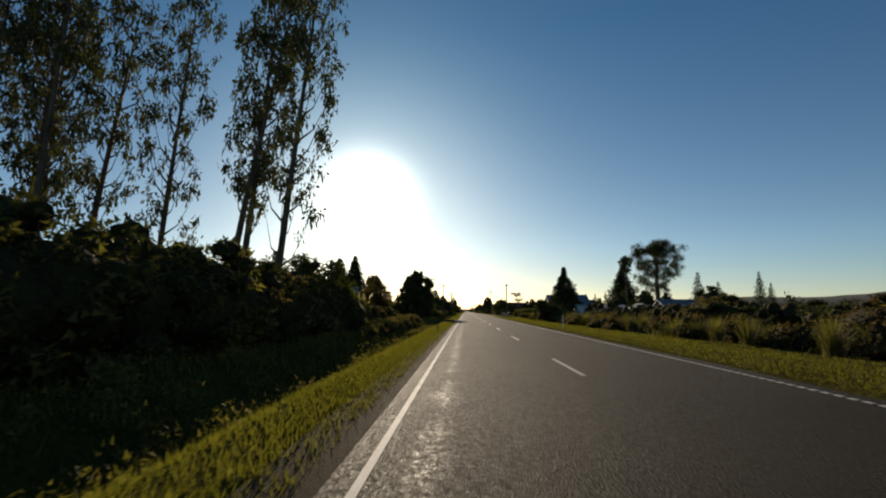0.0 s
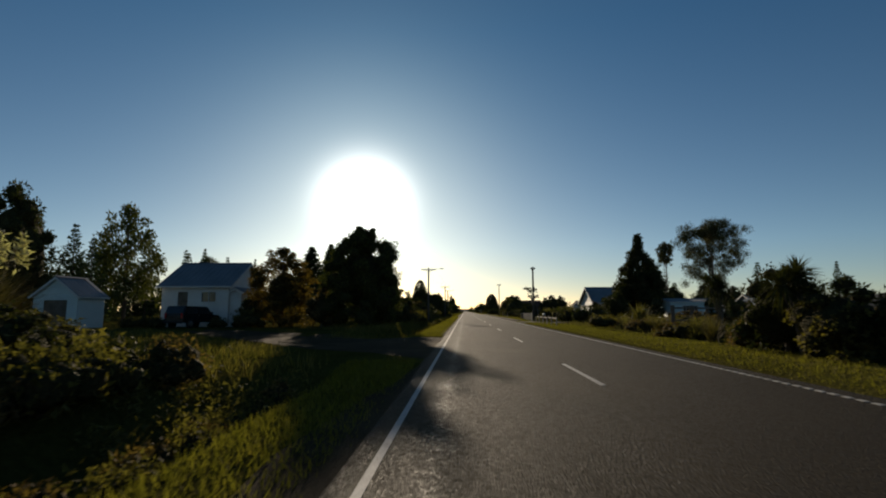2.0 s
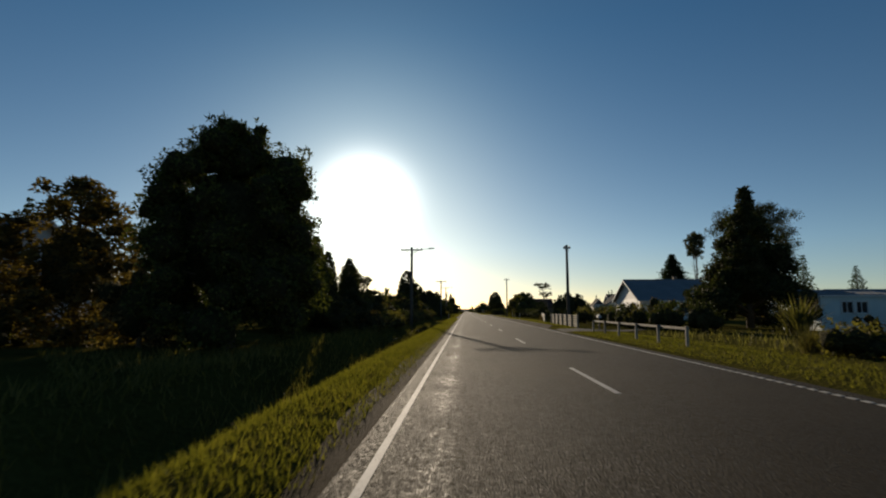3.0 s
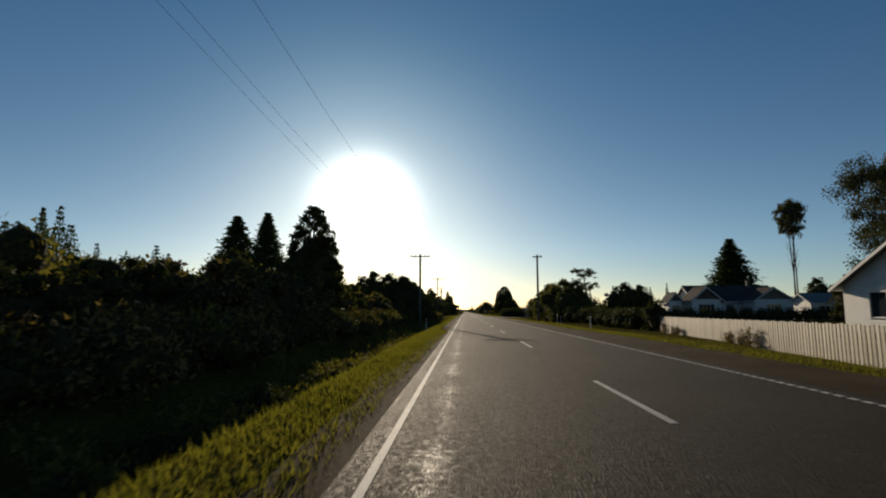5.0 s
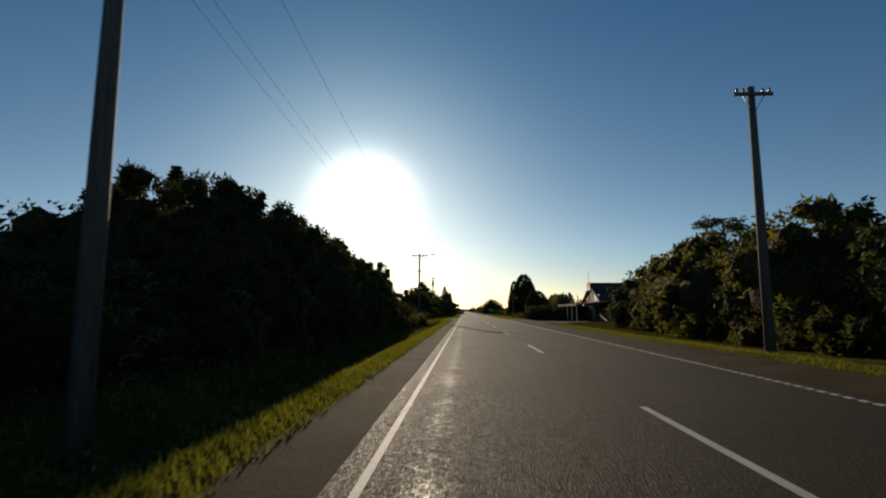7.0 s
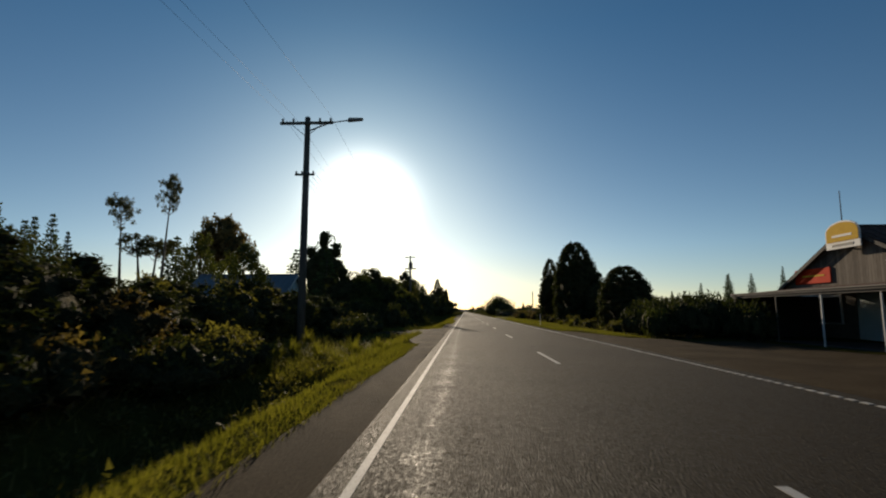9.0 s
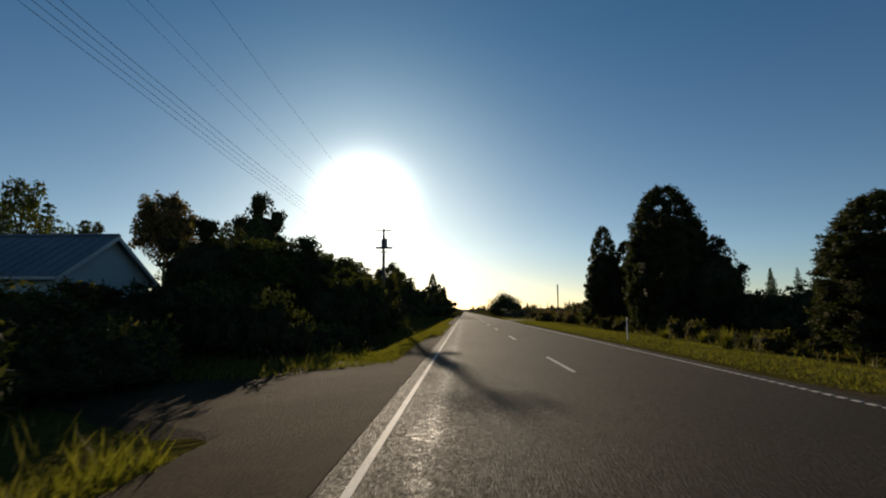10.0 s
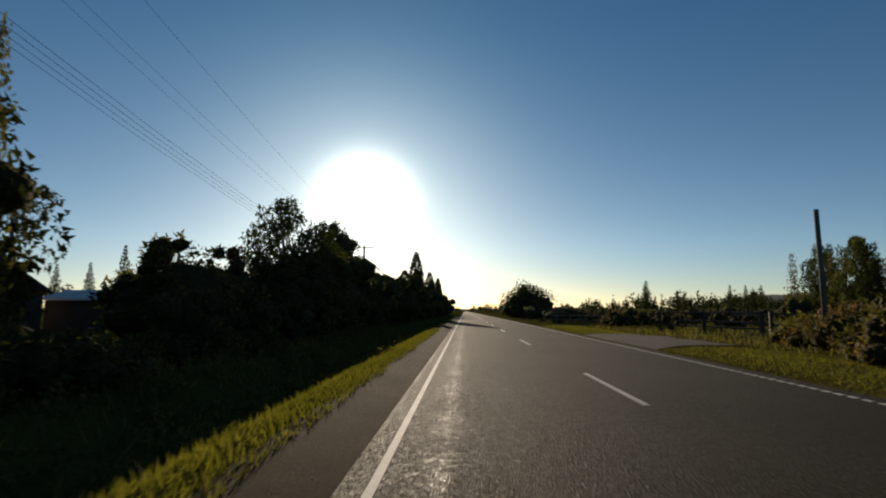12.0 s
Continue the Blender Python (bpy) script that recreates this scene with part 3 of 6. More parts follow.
def put(ob, x, y, turn=0.0, sx=1.0, sz=1.0, label=""):
    """The first call sets the plant itself, the later ones set copies."""
    o = place(ob, x, y, turn, sx, sz, copy=ob.name in used)
    used.add(ob.name)
    if label:
        o["label"] = label
    return o


# kinds, each built once
R = np.random.default_rng
GUM = [gum_tree(R(11 + i), 22, 8, "tall eucalypt with bare stem and hanging leaf clumps", 0.27 if i else 0.15, 34, 1, 0.42, 3800) for i in range(3)]
BIG_GUM = gum_tree(R(21), 29, 18, "large spreading eucalypt far off behind the houses", 0.22, 56, 4, 0.46, 38000, 1.0, 1.25)
SLIM_GUM = gum_tree(R(24), 26, 6.2, "slim eucalypt with several stems and a small crown high up", 0.7, 48, 3, 0.5, 6600, 0.45, 1.25, 9)
UMBRELLA = [gum_tree(R(27 + i), 8, 2.2, "slim tree with a small umbrella-shaped crown", 0.84, 16, 1, 0.15, 2200) for i in range(2)]
DENSE = [broad_tree(R(31 + i), 8, 6, "leaf_dark", "dense dark-green tree standing beside the road", clear=0.04, total=5400, lumps=36, size=0.215, tri=True, rough=0.07, heart=0.8) for i in range(3)]
OPEN = [broad_tree(R(41 + i), 8, 6.5, "leaf", "leafy green tree with an uneven open crown", dense=False, clear=0.14, lumps=60, total=6400, size=0.26, rough=0.25, tri=True) for i in range(2)]
SCRUB = [broad_tree(R(51 + i), 4, 4.2, m, l, name="scrub_tree", clear=0.0, lumps=16, total=2000, size=0.18, pointed=0.2, tri=True, rough=0.12, heart=0.78) for i, (m, l) in enumerate((
    ("leaf_olive", "olive-brown scrub tree leafy down to the ground"), ("leaf_dark", "dark-green scrub tree leafy down to the ground"),
    ("leaf_brown", "brown scrub tree with small dry leaves"), ("leaf", "green scrub tree leafy down to the ground")))]
SPIKY = [cone_tree(R(56 + i), 4.5, 2.6, "young feathery scrub pine in the roadside bush", "scrub_pine", "leaf_olive", 14, 0.24, 20, 0.02) for i in range(2)]
AUTUMN = broad_tree(R(58), 7.4, 4.6, "leaf_autumn", "small tree with yellow-brown autumn leaves", dense=True, heart=0.5, clear=0.0, lumps=60, total=14000, size=0.17, tri=True)
BIG_OPEN = broad_tree(R(59), 11, 9.2, "leaf", "large leafy tree at the corner of the drive", dense=True, clear=0.05, lumps=90, total=36000, size=0.17, rough=0.12, tri=True, heart=0.7, fine=2)
DOME = broad_tree(R(73), 8.5, 5.4, "leaf_dark", "large dense evergreen tree with a domed top on the verge", clear=0.02, lumps=230, total=40000, size=0.12, pointed=0.3, tri=True, rough=0.03, heart=0.8, neat=True)
PINE = broad_tree(R(75), 20, 14, "leaf_brown", "broad umbrella-headed pine far behind the house", clear=0.52, lumps=46, total=9000, size=0.5, tri=True, rough=0.16, heart=0.6)
TALL = cone_tree(R(64), 27, 10, "tall dark pine rising far behind the bush", tiers=32, size=0.9, per_limb=84)
ROUND = shrub(R(99), 6.2, 9.2, "leaf", "large round bush growing beside the road", name="round_bush", total=9000, size=0.32, lumps=24)
CONE = [cone_tree(R(61 + i), 14, 6, "dark pine with whorled limbs beyond the road") for i in range(3)]
SPIRE = [broad_tree(R(66 + i), 7, 3.4, "leaf_dark", "pointed dense evergreen tree with foliage to the ground", clear=0.02, lumps=120, pointed=0.5, total=14000, size=0.13, tri=True, rough=0.03, heart=0.8, neat=True) for i in range(2)]
CYPRESS = broad_tree(R(70), 10, 8.6, "leaf_dark", "large dark cypress with foliage down to the ground", name="cypress", clear=0.02, lumps=90, pointed=1.0, total=26000, size=0.2, tri=True, rough=0.06)
SHRUB = [shrub(R(81 + i), 1.6, 2.2, m, l) for i, (m, l) in enumerate((("leaf_olive", "olive-green shrub in the roadside scrub"), ("leaf_brown", "brown dry shrub in the roadside scrub"), ("leaf", "green shrub in the roadside scrub"), ("leaf_dark", "dark-green dense shrub beside the road")))]
FLAX = [strap_plant(R(91 + i), 1.5, 1.9, 90, "flax", "flax bush with arching sword-shaped leaves", "flax_bush") for i in range(2)]
PAMPAS = strap_plant(R(95), 2.1, 2.9, 1500, "pampas", "pampas clump with pale plumes beside the ditch", "pampas_grass", plumes=11, wide=0.016)
RUSH = [strap_plant(R(101 + i), 1.15, 1.3, 170, m, "dry brown rush clump in the rough roadside field", "rush_clump", wide=0.011, arch=0.5) for i, m in enumerate(("pampas", "dry"))]
TUSSOCK = strap_plant(R(96), 0.75, 0.9, 130, "blade", "tussock of tall sunlit grass on the verge", "grass_tussock", wide=0.013)
CABBAGE = fern_tree(R(97), 2.6, "cabbage tree with spiky leaf heads in the scrub")


def bush_belt(name, x, profile, spread, step_y, seed, material, label, per=90):
    """Thick bush behind the first row, nowhere to be counted: joined leaf faces round solid cores coloured dark for the
    shade inside.
    """
    r = R(seed)
    vs, cb = [], bmesh.new()
    y = profile[0][0]
    while y < profile[-1][0]:
        h = np.interp(y, [p[0] for p in profile], [p[1] for p in profile]) * (0.8 + 0.3 * r.random())
        px = x + spread * (r.random() - 0.5)
        z = ground_z(px, y)
        cs, rs = [], []
        for k in range(6):
            rr = h * (0.2 + 0.08 * r.random())
            cs.append((px + r.normal() * h * 0.22, y + r.normal() * h * 0.22, z + min(h - rr * 0.8, h * (0.2 + 0.7 * r.random()))))
            rs.append(rr)
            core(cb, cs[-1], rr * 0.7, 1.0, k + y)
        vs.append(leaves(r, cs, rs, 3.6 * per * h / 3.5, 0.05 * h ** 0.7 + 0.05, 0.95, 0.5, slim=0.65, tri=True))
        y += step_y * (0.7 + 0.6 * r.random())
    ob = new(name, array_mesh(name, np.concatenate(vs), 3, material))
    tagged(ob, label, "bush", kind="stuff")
    inner = part("shade_core", cb, "core", ob)
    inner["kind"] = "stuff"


def belt(x, profile, kinds, spacing, spread=1.0, seed=0, swell=1.0, base_h=4.0):
    """A run of bushes along the road whose height follows (y, height) pairs."""
    r = R(seed)
    y, i = profile[0][0], 0
    while y < profile[-1][0]:
        h = np.interp(y, [p[0] for p in profile], [p[1] for p in profile]) * (0.84 + 0.26 * r.random())
        s = h / base_h
        k = kinds[int(r.random() * len(kinds)) % len(kinds)]
        put(k, x + spread * (r.random() - 0.5), y, 360 * r.random(), max(0.5, s ** 0.75) * swell, s)
        y += spacing * (0.75 + 0.5 * r.random()) * max(0.6, s ** 0.6)
        i += 1


# west side -------------------------------------------------------------
for i, (x, y, sz) in enumerate(((-10.1, 26.2, 1.0), (-13.4, 29.2, 1.0), (-13.2, 27.0, 1.05), (-19.3, 30.4, 1.0), (-23.0, 29.0, 0.95), (-25.2, 27.0, 1.05), (-21.5, 23.5, 1.0), (-28, 31, 1.0), (-25, 23, 0.95), (-31, 28.5, 1.05))):
    g = put(GUM[i % 3], x, y, 0, 0.6, sz)
    g.matrix_world = pose(x, y, ground_z(x, y), 0, 5.2 + 1.2 * (i % 3), 0) @ Matrix.Rotation(radians(70 * i), 4, "Z") @ Matrix.Diagonal((0.62, 0.62, sz, 1))
WEST_A = [(3, 3.3), (26, 3.3), (33, 2.8), (38, 1.9), (57, 1.3)]
belt(-7.8, WEST_A, SCRUB[:3], 2.0, 1.2, 1)
bush_belt("bank_bush", -11, [(2, 3.7), (30, 3.6), (38, 2.2), (59, 1.5)], 3.0, 0.9, 2, "leaf_olive", "tangled olive-brown bush on the bank under the eucalypts")
put(OPEN[0], -7.5, 29.2, 30, 0.44, 0.53)
put(OPEN[0], -10.8, 32.5, 200, 0.55, 0.62)
put(SCRUB[0], -9.2, 31, 20, 1.1, 1.12)
belt(-5.7, [(28, 0.8), (57, 1.0)], (SHRUB[1], SHRUB[0], SHRUB[3]), 1.3, 0.9, 33, 1.0, 1.6)
put(OPEN[1], -8.4, 36.5, 250, 0.3, 0.4)
belt(-3.5, [(36, 0.7), (57, 0.6)], (SHRUB[1], SHRUB[0]), 1.2, 0.6, 41, 0.8, 1.6)
belt(-3.3, [(108, 0.85), (132, 0.75)], (SHRUB[0], SHRUB[3]), 1.2, 0.5, 42, 0.8, 1.6)
put(SPIKY[0], -13, 40, 0, 1, 1)
put(PAMPAS, -13.4, 59.5, 0, 1.75, 1.6)
put(DENSE[0], -43, 93, 0, 1.3, 1.7)
put(OPEN[1], -48, 87, 0, 1.1, 1.6)
put(PAMPAS, -9.5, 44, 100, 0.7, 0.85)
put(OPEN[0], -39, 104, 0, 1.2, 1.7)
for i, (x, y, s) in enumerate(((-52, 128, 1.05), (-58, 150, 1.0), (-54.5, 151, 1.02), (-50, 152, 0.9))):
    put(CONE[i % 3], x, y, 70 * i, s * 0.8, s)
put(OPEN[1], -34, 112, 90, 1.0, 1.05)
for i, (x, y, s) in enumerate(((-40, 97, 0.72), (-36.5, 95, 0.6), (-46, 98, 0.75), (-48, 112, 0.75), (-52, 118, 0.9), (-58, 121, 0.7), (-44, 126, 0.75), (-36, 128, 0.6), (-30, 130, 0.62), (-66, 120, 0.9), (-35, 150, 0.72), (-38, 158, 0.62), (-42, 170, 0.75), (-40, 182, 0.7), (-30, 168, 0.5), (-46, 150, 0.8))):
    put(CONE[i % 3], x, y, 50 * i, s, s)
put(BIG_OPEN, -8.3, 88.3, 140, 0.74, 0.745)
put(OPEN[1], -9.6, 99, 40, 0.6, 0.7, "leafy tree behind the large tree by the drive")
put(AUTUMN, -15.7, 90.4, 0, 1.25, 0.92)
for i, (x, y) in enumerate(((-25.5, 86.5), (-23.8, 85.6), (-19.4, 86.4), (-18.2, 88.2), (-26.8, 86.9))):
    put(SHRUB[3], x, y, 60 * i, 0.75, 0.6, "low dark garden shrub in front of the cottage")
put(SHRUB[0], -17.5, 87.5, 0, 1.2, 1.0)
put(SHRUB[2], -12.2, 92.5, 0, 1.4, 1.3)
put(SCRUB[2], -11.8, 88.6, 40, 0.8, 0.8)
put(SCRUB[0], -18.2, 89.6, 10, 0.6, 0.6)
for i, (x, y, h) in enumerate(((-9.2, 104, 5.2), (-8.2, 106.5, 5.0))):
    put(SPIRE[i], x, y, 0, 0.55, h / 7)
put(UMBRELLA[0], -9.0, 114, 0, 0.9, 0.55)
WEST_B = [(101, 2.2), (112, 3.2), (118, 2.3), (128, 2.4), (136, 3.3), (150, 3.4), (156, 2.9), (167, 2.9)]
belt(-8.2, WEST_B, SCRUB, 2.2, 1.3, 3)
bush_belt("bank_bush", -12.5, [(101, 3.0), (140, 3.4), (167, 3.8)], 4.5, 0.8, 4, "leaf_olive", "tangled olive-brown bush beyond the ditch", 220)
belt(-6.1, [(104, 1.3), (166, 1.5)], (SHRUB[0], SHRUB[3], SHRUB[1]), 1.7, 0.7, 5, 1.0, 1.6)
for i, (x, y, s) in enumerate(((-54, 180, 1.0), (-50, 178, 1.02), (-57.5, 184, 1.1), (-48, 182, 0.72), (-60, 183, 0.95), (-45, 187, 0.62))):
    put(CONE[i % 3], x, y, 70 * i, s * 0.75, s)
put(SPIRE[0], -8.8, 146.6, 20, 1.2, 1.04, "pointed dense tree standing over the roadside scrub")
for i, (x, y, h) in enumerate(((-64.4, 258, 27), (-57.2, 262, 28.5))):
    put(TALL, x, y, 40 * i, 1.9 - 0.3 * i, h / 26)
belt(-6.2, [(239, 0.9), (249, 1.5)], (SHRUB[3], SHRUB[0], SHRUB[3]), 1.2, 0.9, 45, 1.0, 1.6)
belt(-5.6, [(204, 1.0), (227, 1.2)], (SHRUB[1], SHRUB[0], SHRUB[3]), 1.4, 0.9, 34, 1.0, 1.6)
WEST_C = [(182.5, 5.9), (188, 5.7), (200, 5.3), (207, 4.4), (214, 3.2), (221, 2.7), (227, 2.1)]
belt(-7.7, WEST_C, (DENSE[0], DENSE[1], DENSE[2]), 1.9, 1.0, 6, 0.95, 8.0)
belt(-8.2, [(166, 2.3), (181, 2.5)], (SCRUB[1], SCRUB[0], SCRUB[1]), 1.7, 1.2, 49, 0.95)
for i, (x, y, h) in enumerate(((-9.6, 183.6, 6.3), (-11.6, 183.2, 6.6), (-13.4, 184.2, 6.0))):
    put(DENSE[i], x, y, 100 * i, 0.8, h / 8, "dense dark-green tree at the end of the roadside hedge")
belt(-6.4, [(163, 1.5), (179.5, 1.8), (182, 3.4), (186, 3.6), (200, 3.7), (206, 3.0)], (SCRUB[1], SCRUB[1], SCRUB[0]), 1.8, 0.6, 7, 0.9)
belt(-6.8, [(206, 2.3), (224, 1.8)], (SCRUB[0], SCRUB[2], SCRUB[3]), 1.8, 0.8, 48, 0.9)
belt(-8.8, [(226, 2.1), (258, 2.0)], (DENSE[0], DENSE[2]), 2.3, 1.0, 46, 1.0, 8.0)
belt(-8.4, [(225, 2.3), (258, 2.1)], (SCRUB[1], SCRUB[0]), 1.9, 0.7, 47, 0.95)
bush_belt("bank_bush", -12.5, [(168, 3.3), (179, 3.3), (183, 5.2), (200, 5.8), (215, 3.2), (228, 2.0), (256, 1.9)], 4.0, 0.9, 8, "leaf_dark", "thick dark bush behind the roadside hedge", 200)
for i, (x, y, s) in enumerate(((-11, 217.5, 1.0), (-10.6, 220.0, 0.85), (-12, 222, 0.8), (-11.5, 214.5, 1.05), (-10.4, 216, 0.9), (-12.5, 219, 1.0), (-10.2, 218.6, 0.8))):
    put(SPIKY[i % 2], x, y, 60 * i, s, s)
put(CONE[0], -17, 231, 0, 0.42, 0.36)
put(UMBRELLA[0], -15.9, 240.4, 0, 0.7, 1.1)
put(UMBRELLA[1], -22.6, 247, 70, 0.9, 1.14)
put(UMBRELLA[0], -20.8, 246.5, 150, 1.3, 0.84)
put(UMBRELLA[1], -21.6, 248.5, 250, 1.3, 0.8)
put(UMBRELLA[0], -73, 333, 30, 2.6, 2.4)
put(OPEN[1], -16, 250.5, 100, 0.66, 0.79)
for i, (x, y, s) in enumerate(((-36, 246, 0.75), (-40, 250, 0.8), (-44, 256, 0.85), (-47, 262, 0.9), (-52, 268, 0.95), (-58, 280, 1.0), (-34, 252, 0.6), (-42, 264, 0.8), (-50, 276, 0.8), (-22, 262, 0.5))):
    put(CONE[i % 3], x, y, 40 * i, s * 0.8, s)
put(CABBAGE, -14.5, 248, 0, 1.1, 1.2, "tree fern with drooping fronds behind the hedge")
put(PINE, -61, 340, 60, 1.0, 1.27)
put(OPEN[0], -31, 273, 70, 0.9, 1.32)
for i, (x, y, s) in enumerate(((-27, 295, 0.8), (-36, 285, 0.7), (-24, 300, 0.8), (-44, 290, 0.9), (-19, 284, 0.7))):
    put(CONE[i % 3], x, y, 50 * i, s * 1.4, s)
put(DENSE[1], -20.9, 288.5, 0, 1.3, 1.65)
WEST_D = [(259.5, 3.8), (263, 4.6), (267, 4.8), (270, 6.3), (273, 5.8), (278, 5.2), (281, 6.0), (284, 5.5), (287, 5.1), (289, 4.8)]
belt(-10.3, WEST_D, (DENSE[1], OPEN[0], DENSE[2], OPEN[1]), 1.8, 1.6, 9, 1.0, 8.0)
belt(-9.4, [(265, 3.3), (284, 3.8), (289, 3.4)], (SCRUB[1], SCRUB[3], SCRUB[0]), 1.7, 0.8, 10)
belt(-6.3, [(263, 3.0), (270, 3.8), (277, 4.1)], (SCRUB[1], SCRUB[0], SCRUB[3]), 1.7, 0.9, 43, 0.85)
belt(-5.2, [(254, 1.0), (262, 1.3)], (SHRUB[3], SHRUB[0]), 1.3, 0.8, 44, 1.0, 1.6)
for i in range(9):
    put(SHRUB[3], -5.2 - 1.05 * i, 252.6 + 0.5 * rng.random(), 40 * i, 0.85, 1.3, "dark overgrown garden hedge bush")
put(DENSE[1], -10.8, 259.6, 60, 0.75, 0.66)
put(DENSE[0], -9.2, 295.4, 30, 0.7, 0.75)
put(DENSE[2], -11.4, 295.8, 130, 0.6, 0.7)
for i, x in enumerate((-7.8, -9.6, -11.2)):
    put(SPIKY[i % 2], x, 295.6, 60 * i, 0.6, 1.36)
put(SCRUB[1], -8.8, 293.4, 10, 0.62, 0.5)
put(SCRUB[1], -11.0, 293.8, 70, 0.6, 0.55)
put(SCRUB[0], -9.4, 304.2, 30, 1.0, 0.94)
put(SCRUB[2], -9.3, 307.5, 80, 0.9, 0.96)
put(OPEN[0], -9.4, 314, 10, 0.72, 0.9)
put(UMBRELLA[1], -17.6, 307, 0, 1.4, 0.82)
for i, (x, y, s) in enumerate(((-50, 348, 0.5), (-46.5, 349, 0.52), (-41.5, 348, 0.66), (-40, 350, 0.6), (-37, 346, 0.55))):
    put(CONE[i % 3], x, y, 70 * i, s * 0.8, s)
belt(-6.6, [(291, 1.0), (304, 1.1)], (SHRUB[3], SHRUB[0]), 1.4, 0.8, 11, 1.1, 1.6)
belt(-9.0, [(303, 3.2), (308, 3.6), (320, 4.6), (332, 5.0)], SCRUB[:2] + [SCRUB[3]], 2.5, 2.0, 12, 1.1)
bush_belt("roadside_bush", -9.6, [(318, 4.6), (345, 5.2), (500, 6.2)], 5.0, 1.1, 13, "leaf", "thick roadside bush running on into the distance")
bush_belt("roadside_bush", -7.0, [(300, 1.8), (340, 2.4), (500, 3.0)], 1.0, 1.2, 14, "leaf_olive", "low bush in front of the roadside trees")
put(OPEN[1], -8.2, 316.5, 200, 0.5, 0.8)
put(DENSE[0], -15, 346, 0, 1.25, 1.46, "broad dark tree standing over the roadside bush")
for i, (x, y, h) in enumerate(((-8.6, 376, 11.4), (-8.4, 410, 10.5), (-9.0, 424, 9.5), (-8.2, 440, 11), (-9, 462, 11), (-9.5, 366, 7.5))):
    put(SPIRE[i % 2], x, y, 40 * i, 1.1, h / 7)

# east side -------------------------------------------------------------
for i in range(74):
    y = 3 + i * 1.12
    put((SHRUB[0], SHRUB[1], FLAX[0], SHRUB[1], RUSH[0], FLAX[1])[(i * 7) % 6], 9.7 + 2.6 * rng.random() ** 1.3, y, 41 * i, 0.7 + 0.35 * rng.random(), 0.42 + 0.36 * rng.random())
for i in range(90):
    put(RUSH[i % 2], 9.1 + 4.5 * rng.random(), 4 + 0.92 * i, 47 * i, 0.8 + 0.4 * rng.random(), 0.7 + 0.5 * rng.random())
for i in range(40):
    put((SHRUB + SCRUB)[(i * 5) % 8], 13 + 16 * rng.random(), 6 + i * 1.9, 41 * i, 0.8 + 0.3 * rng.random(), (0.85 if (i * 5) % 8 < 4 else 0.42 + 0.15 * rng.random()) * (1.0 if i < 24 else 0.6))
bush_belt("field_bush", 40, [(14, 2.2), (60, 2.4), (100, 2.6), (135, 2.6)], 40, 1.1, 31, "leaf_brown", "brown scrub over the rough field", 60)
bush_belt("field_bush", 21, [(8, 1.6), (50, 1.8), (70, 1.3), (94, 1.2)], 14, 0.8, 32, "leaf_olive", "olive scrub over the rough field", 60)
put(CABBAGE, 9.0, 61, 0, 0.7, 0.88)
put(SCRUB[1], 9.6, 62.6, 50, 0.7, 0.66)
put(SCRUB[0], 9.3, 60.0, 90, 0.55, 0.52)
put(SCRUB[1], 10.4, 58.8, 10, 0.6, 0.5)
put(CABBAGE, 13.2, 74, 80, 0.75, 1.1)
put(CYPRESS, 20.9, 109, 0, 0.98, 1.03)
put(SCRUB[1], 12.0, 150.4, 0, 0.5, 0.52, "vine-covered post at the end of the fence")
put(FLAX[0], 17.6, 98.5, 70, 1.5, 1.5)
put(FLAX[1], 16.8, 97, 0, 1.9, 1.75, "tall flax clump beside the cypress")
put(BIG_GUM, 78, 210, 0, 1.12, 1.04)
put(DENSE[2], 39, 83, 0, 1.05, 0.66)
put(SLIM_GUM, 72, 232, 0)
put(TALL, 87.4, 288, 20, 1.9, 0.92, "broad dark pine rising behind the villa")
for i, (x, y, h, w) in enumerate(((102, 228, 18, 1.5), (98, 202, 12.5, 1.1), (126, 224, 18, 1.2), (60, 172, 9, 1.0), (140, 240, 14, 1.0), (58, 190, 9, 1.2))):
    put(CONE[i % 3], x, y, 30 * i, w, h / 14)
for i, (x, y, s) in enumerate(((52, 176, 1.0), (58, 168, 1.1), (47, 182, 0.8), (36, 128, 0.5), (44, 112, 0.4), (62, 210, 1.0), (66, 190, 1.2), (72, 186, 1.1))):
    put(DENSE[i % 3], x, y, 60 * i, s, s * 0.9)
for i in range(9):
    put(SHRUB[(3, 2, 0)[i % 3]], 12.4 + 2 * rng.random(), 101 + i * 3.2, 60 * i, 1.1, 1.2)
belt(12.9, [(154, 1.5), (180, 2.0)], (SHRUB[3],), 1.5, 0.9, 21, 1.1, 1.6)
belt(13.2, [(180, 4.6), (186, 5.4), (194, 5.2), (205, 4.6)], (SCRUB[3], SCRUB[0], SCRUB[3]), 1.6, 1.8, 22, 1.0)
belt(11.8, [(182, 2.2), (203, 2.6)], (SCRUB[3], SCRUB[0]), 1.5, 0.6, 23, 0.85)
put(UMBRELLA[1], 21.3, 207, 0, 2.2, 1.1)
put(UMBRELLA[0], 21.9, 206.4, 90, 1.9, 0.82)
belt(18, [(198, 3.8), (230, 3.2)], (DENSE[1], DENSE[2]), 2.8, 3.0, 24, 1.0, 8.0)
for i, (x, y, a, b) in enumerate(((26.5, 203, 0.8, 0.76), (29.6, 205, 0.85, 0.72), (24, 200, 0.7, 0.66))):
    put(DENSE[i], x, y, 80 * i, a, b, "dark garden tree beside the villa")
belt(30, [(190, 1.8), (193, 1.9)], (SHRUB[3],), 2.0, 2, 29, 1.2, 1.6)
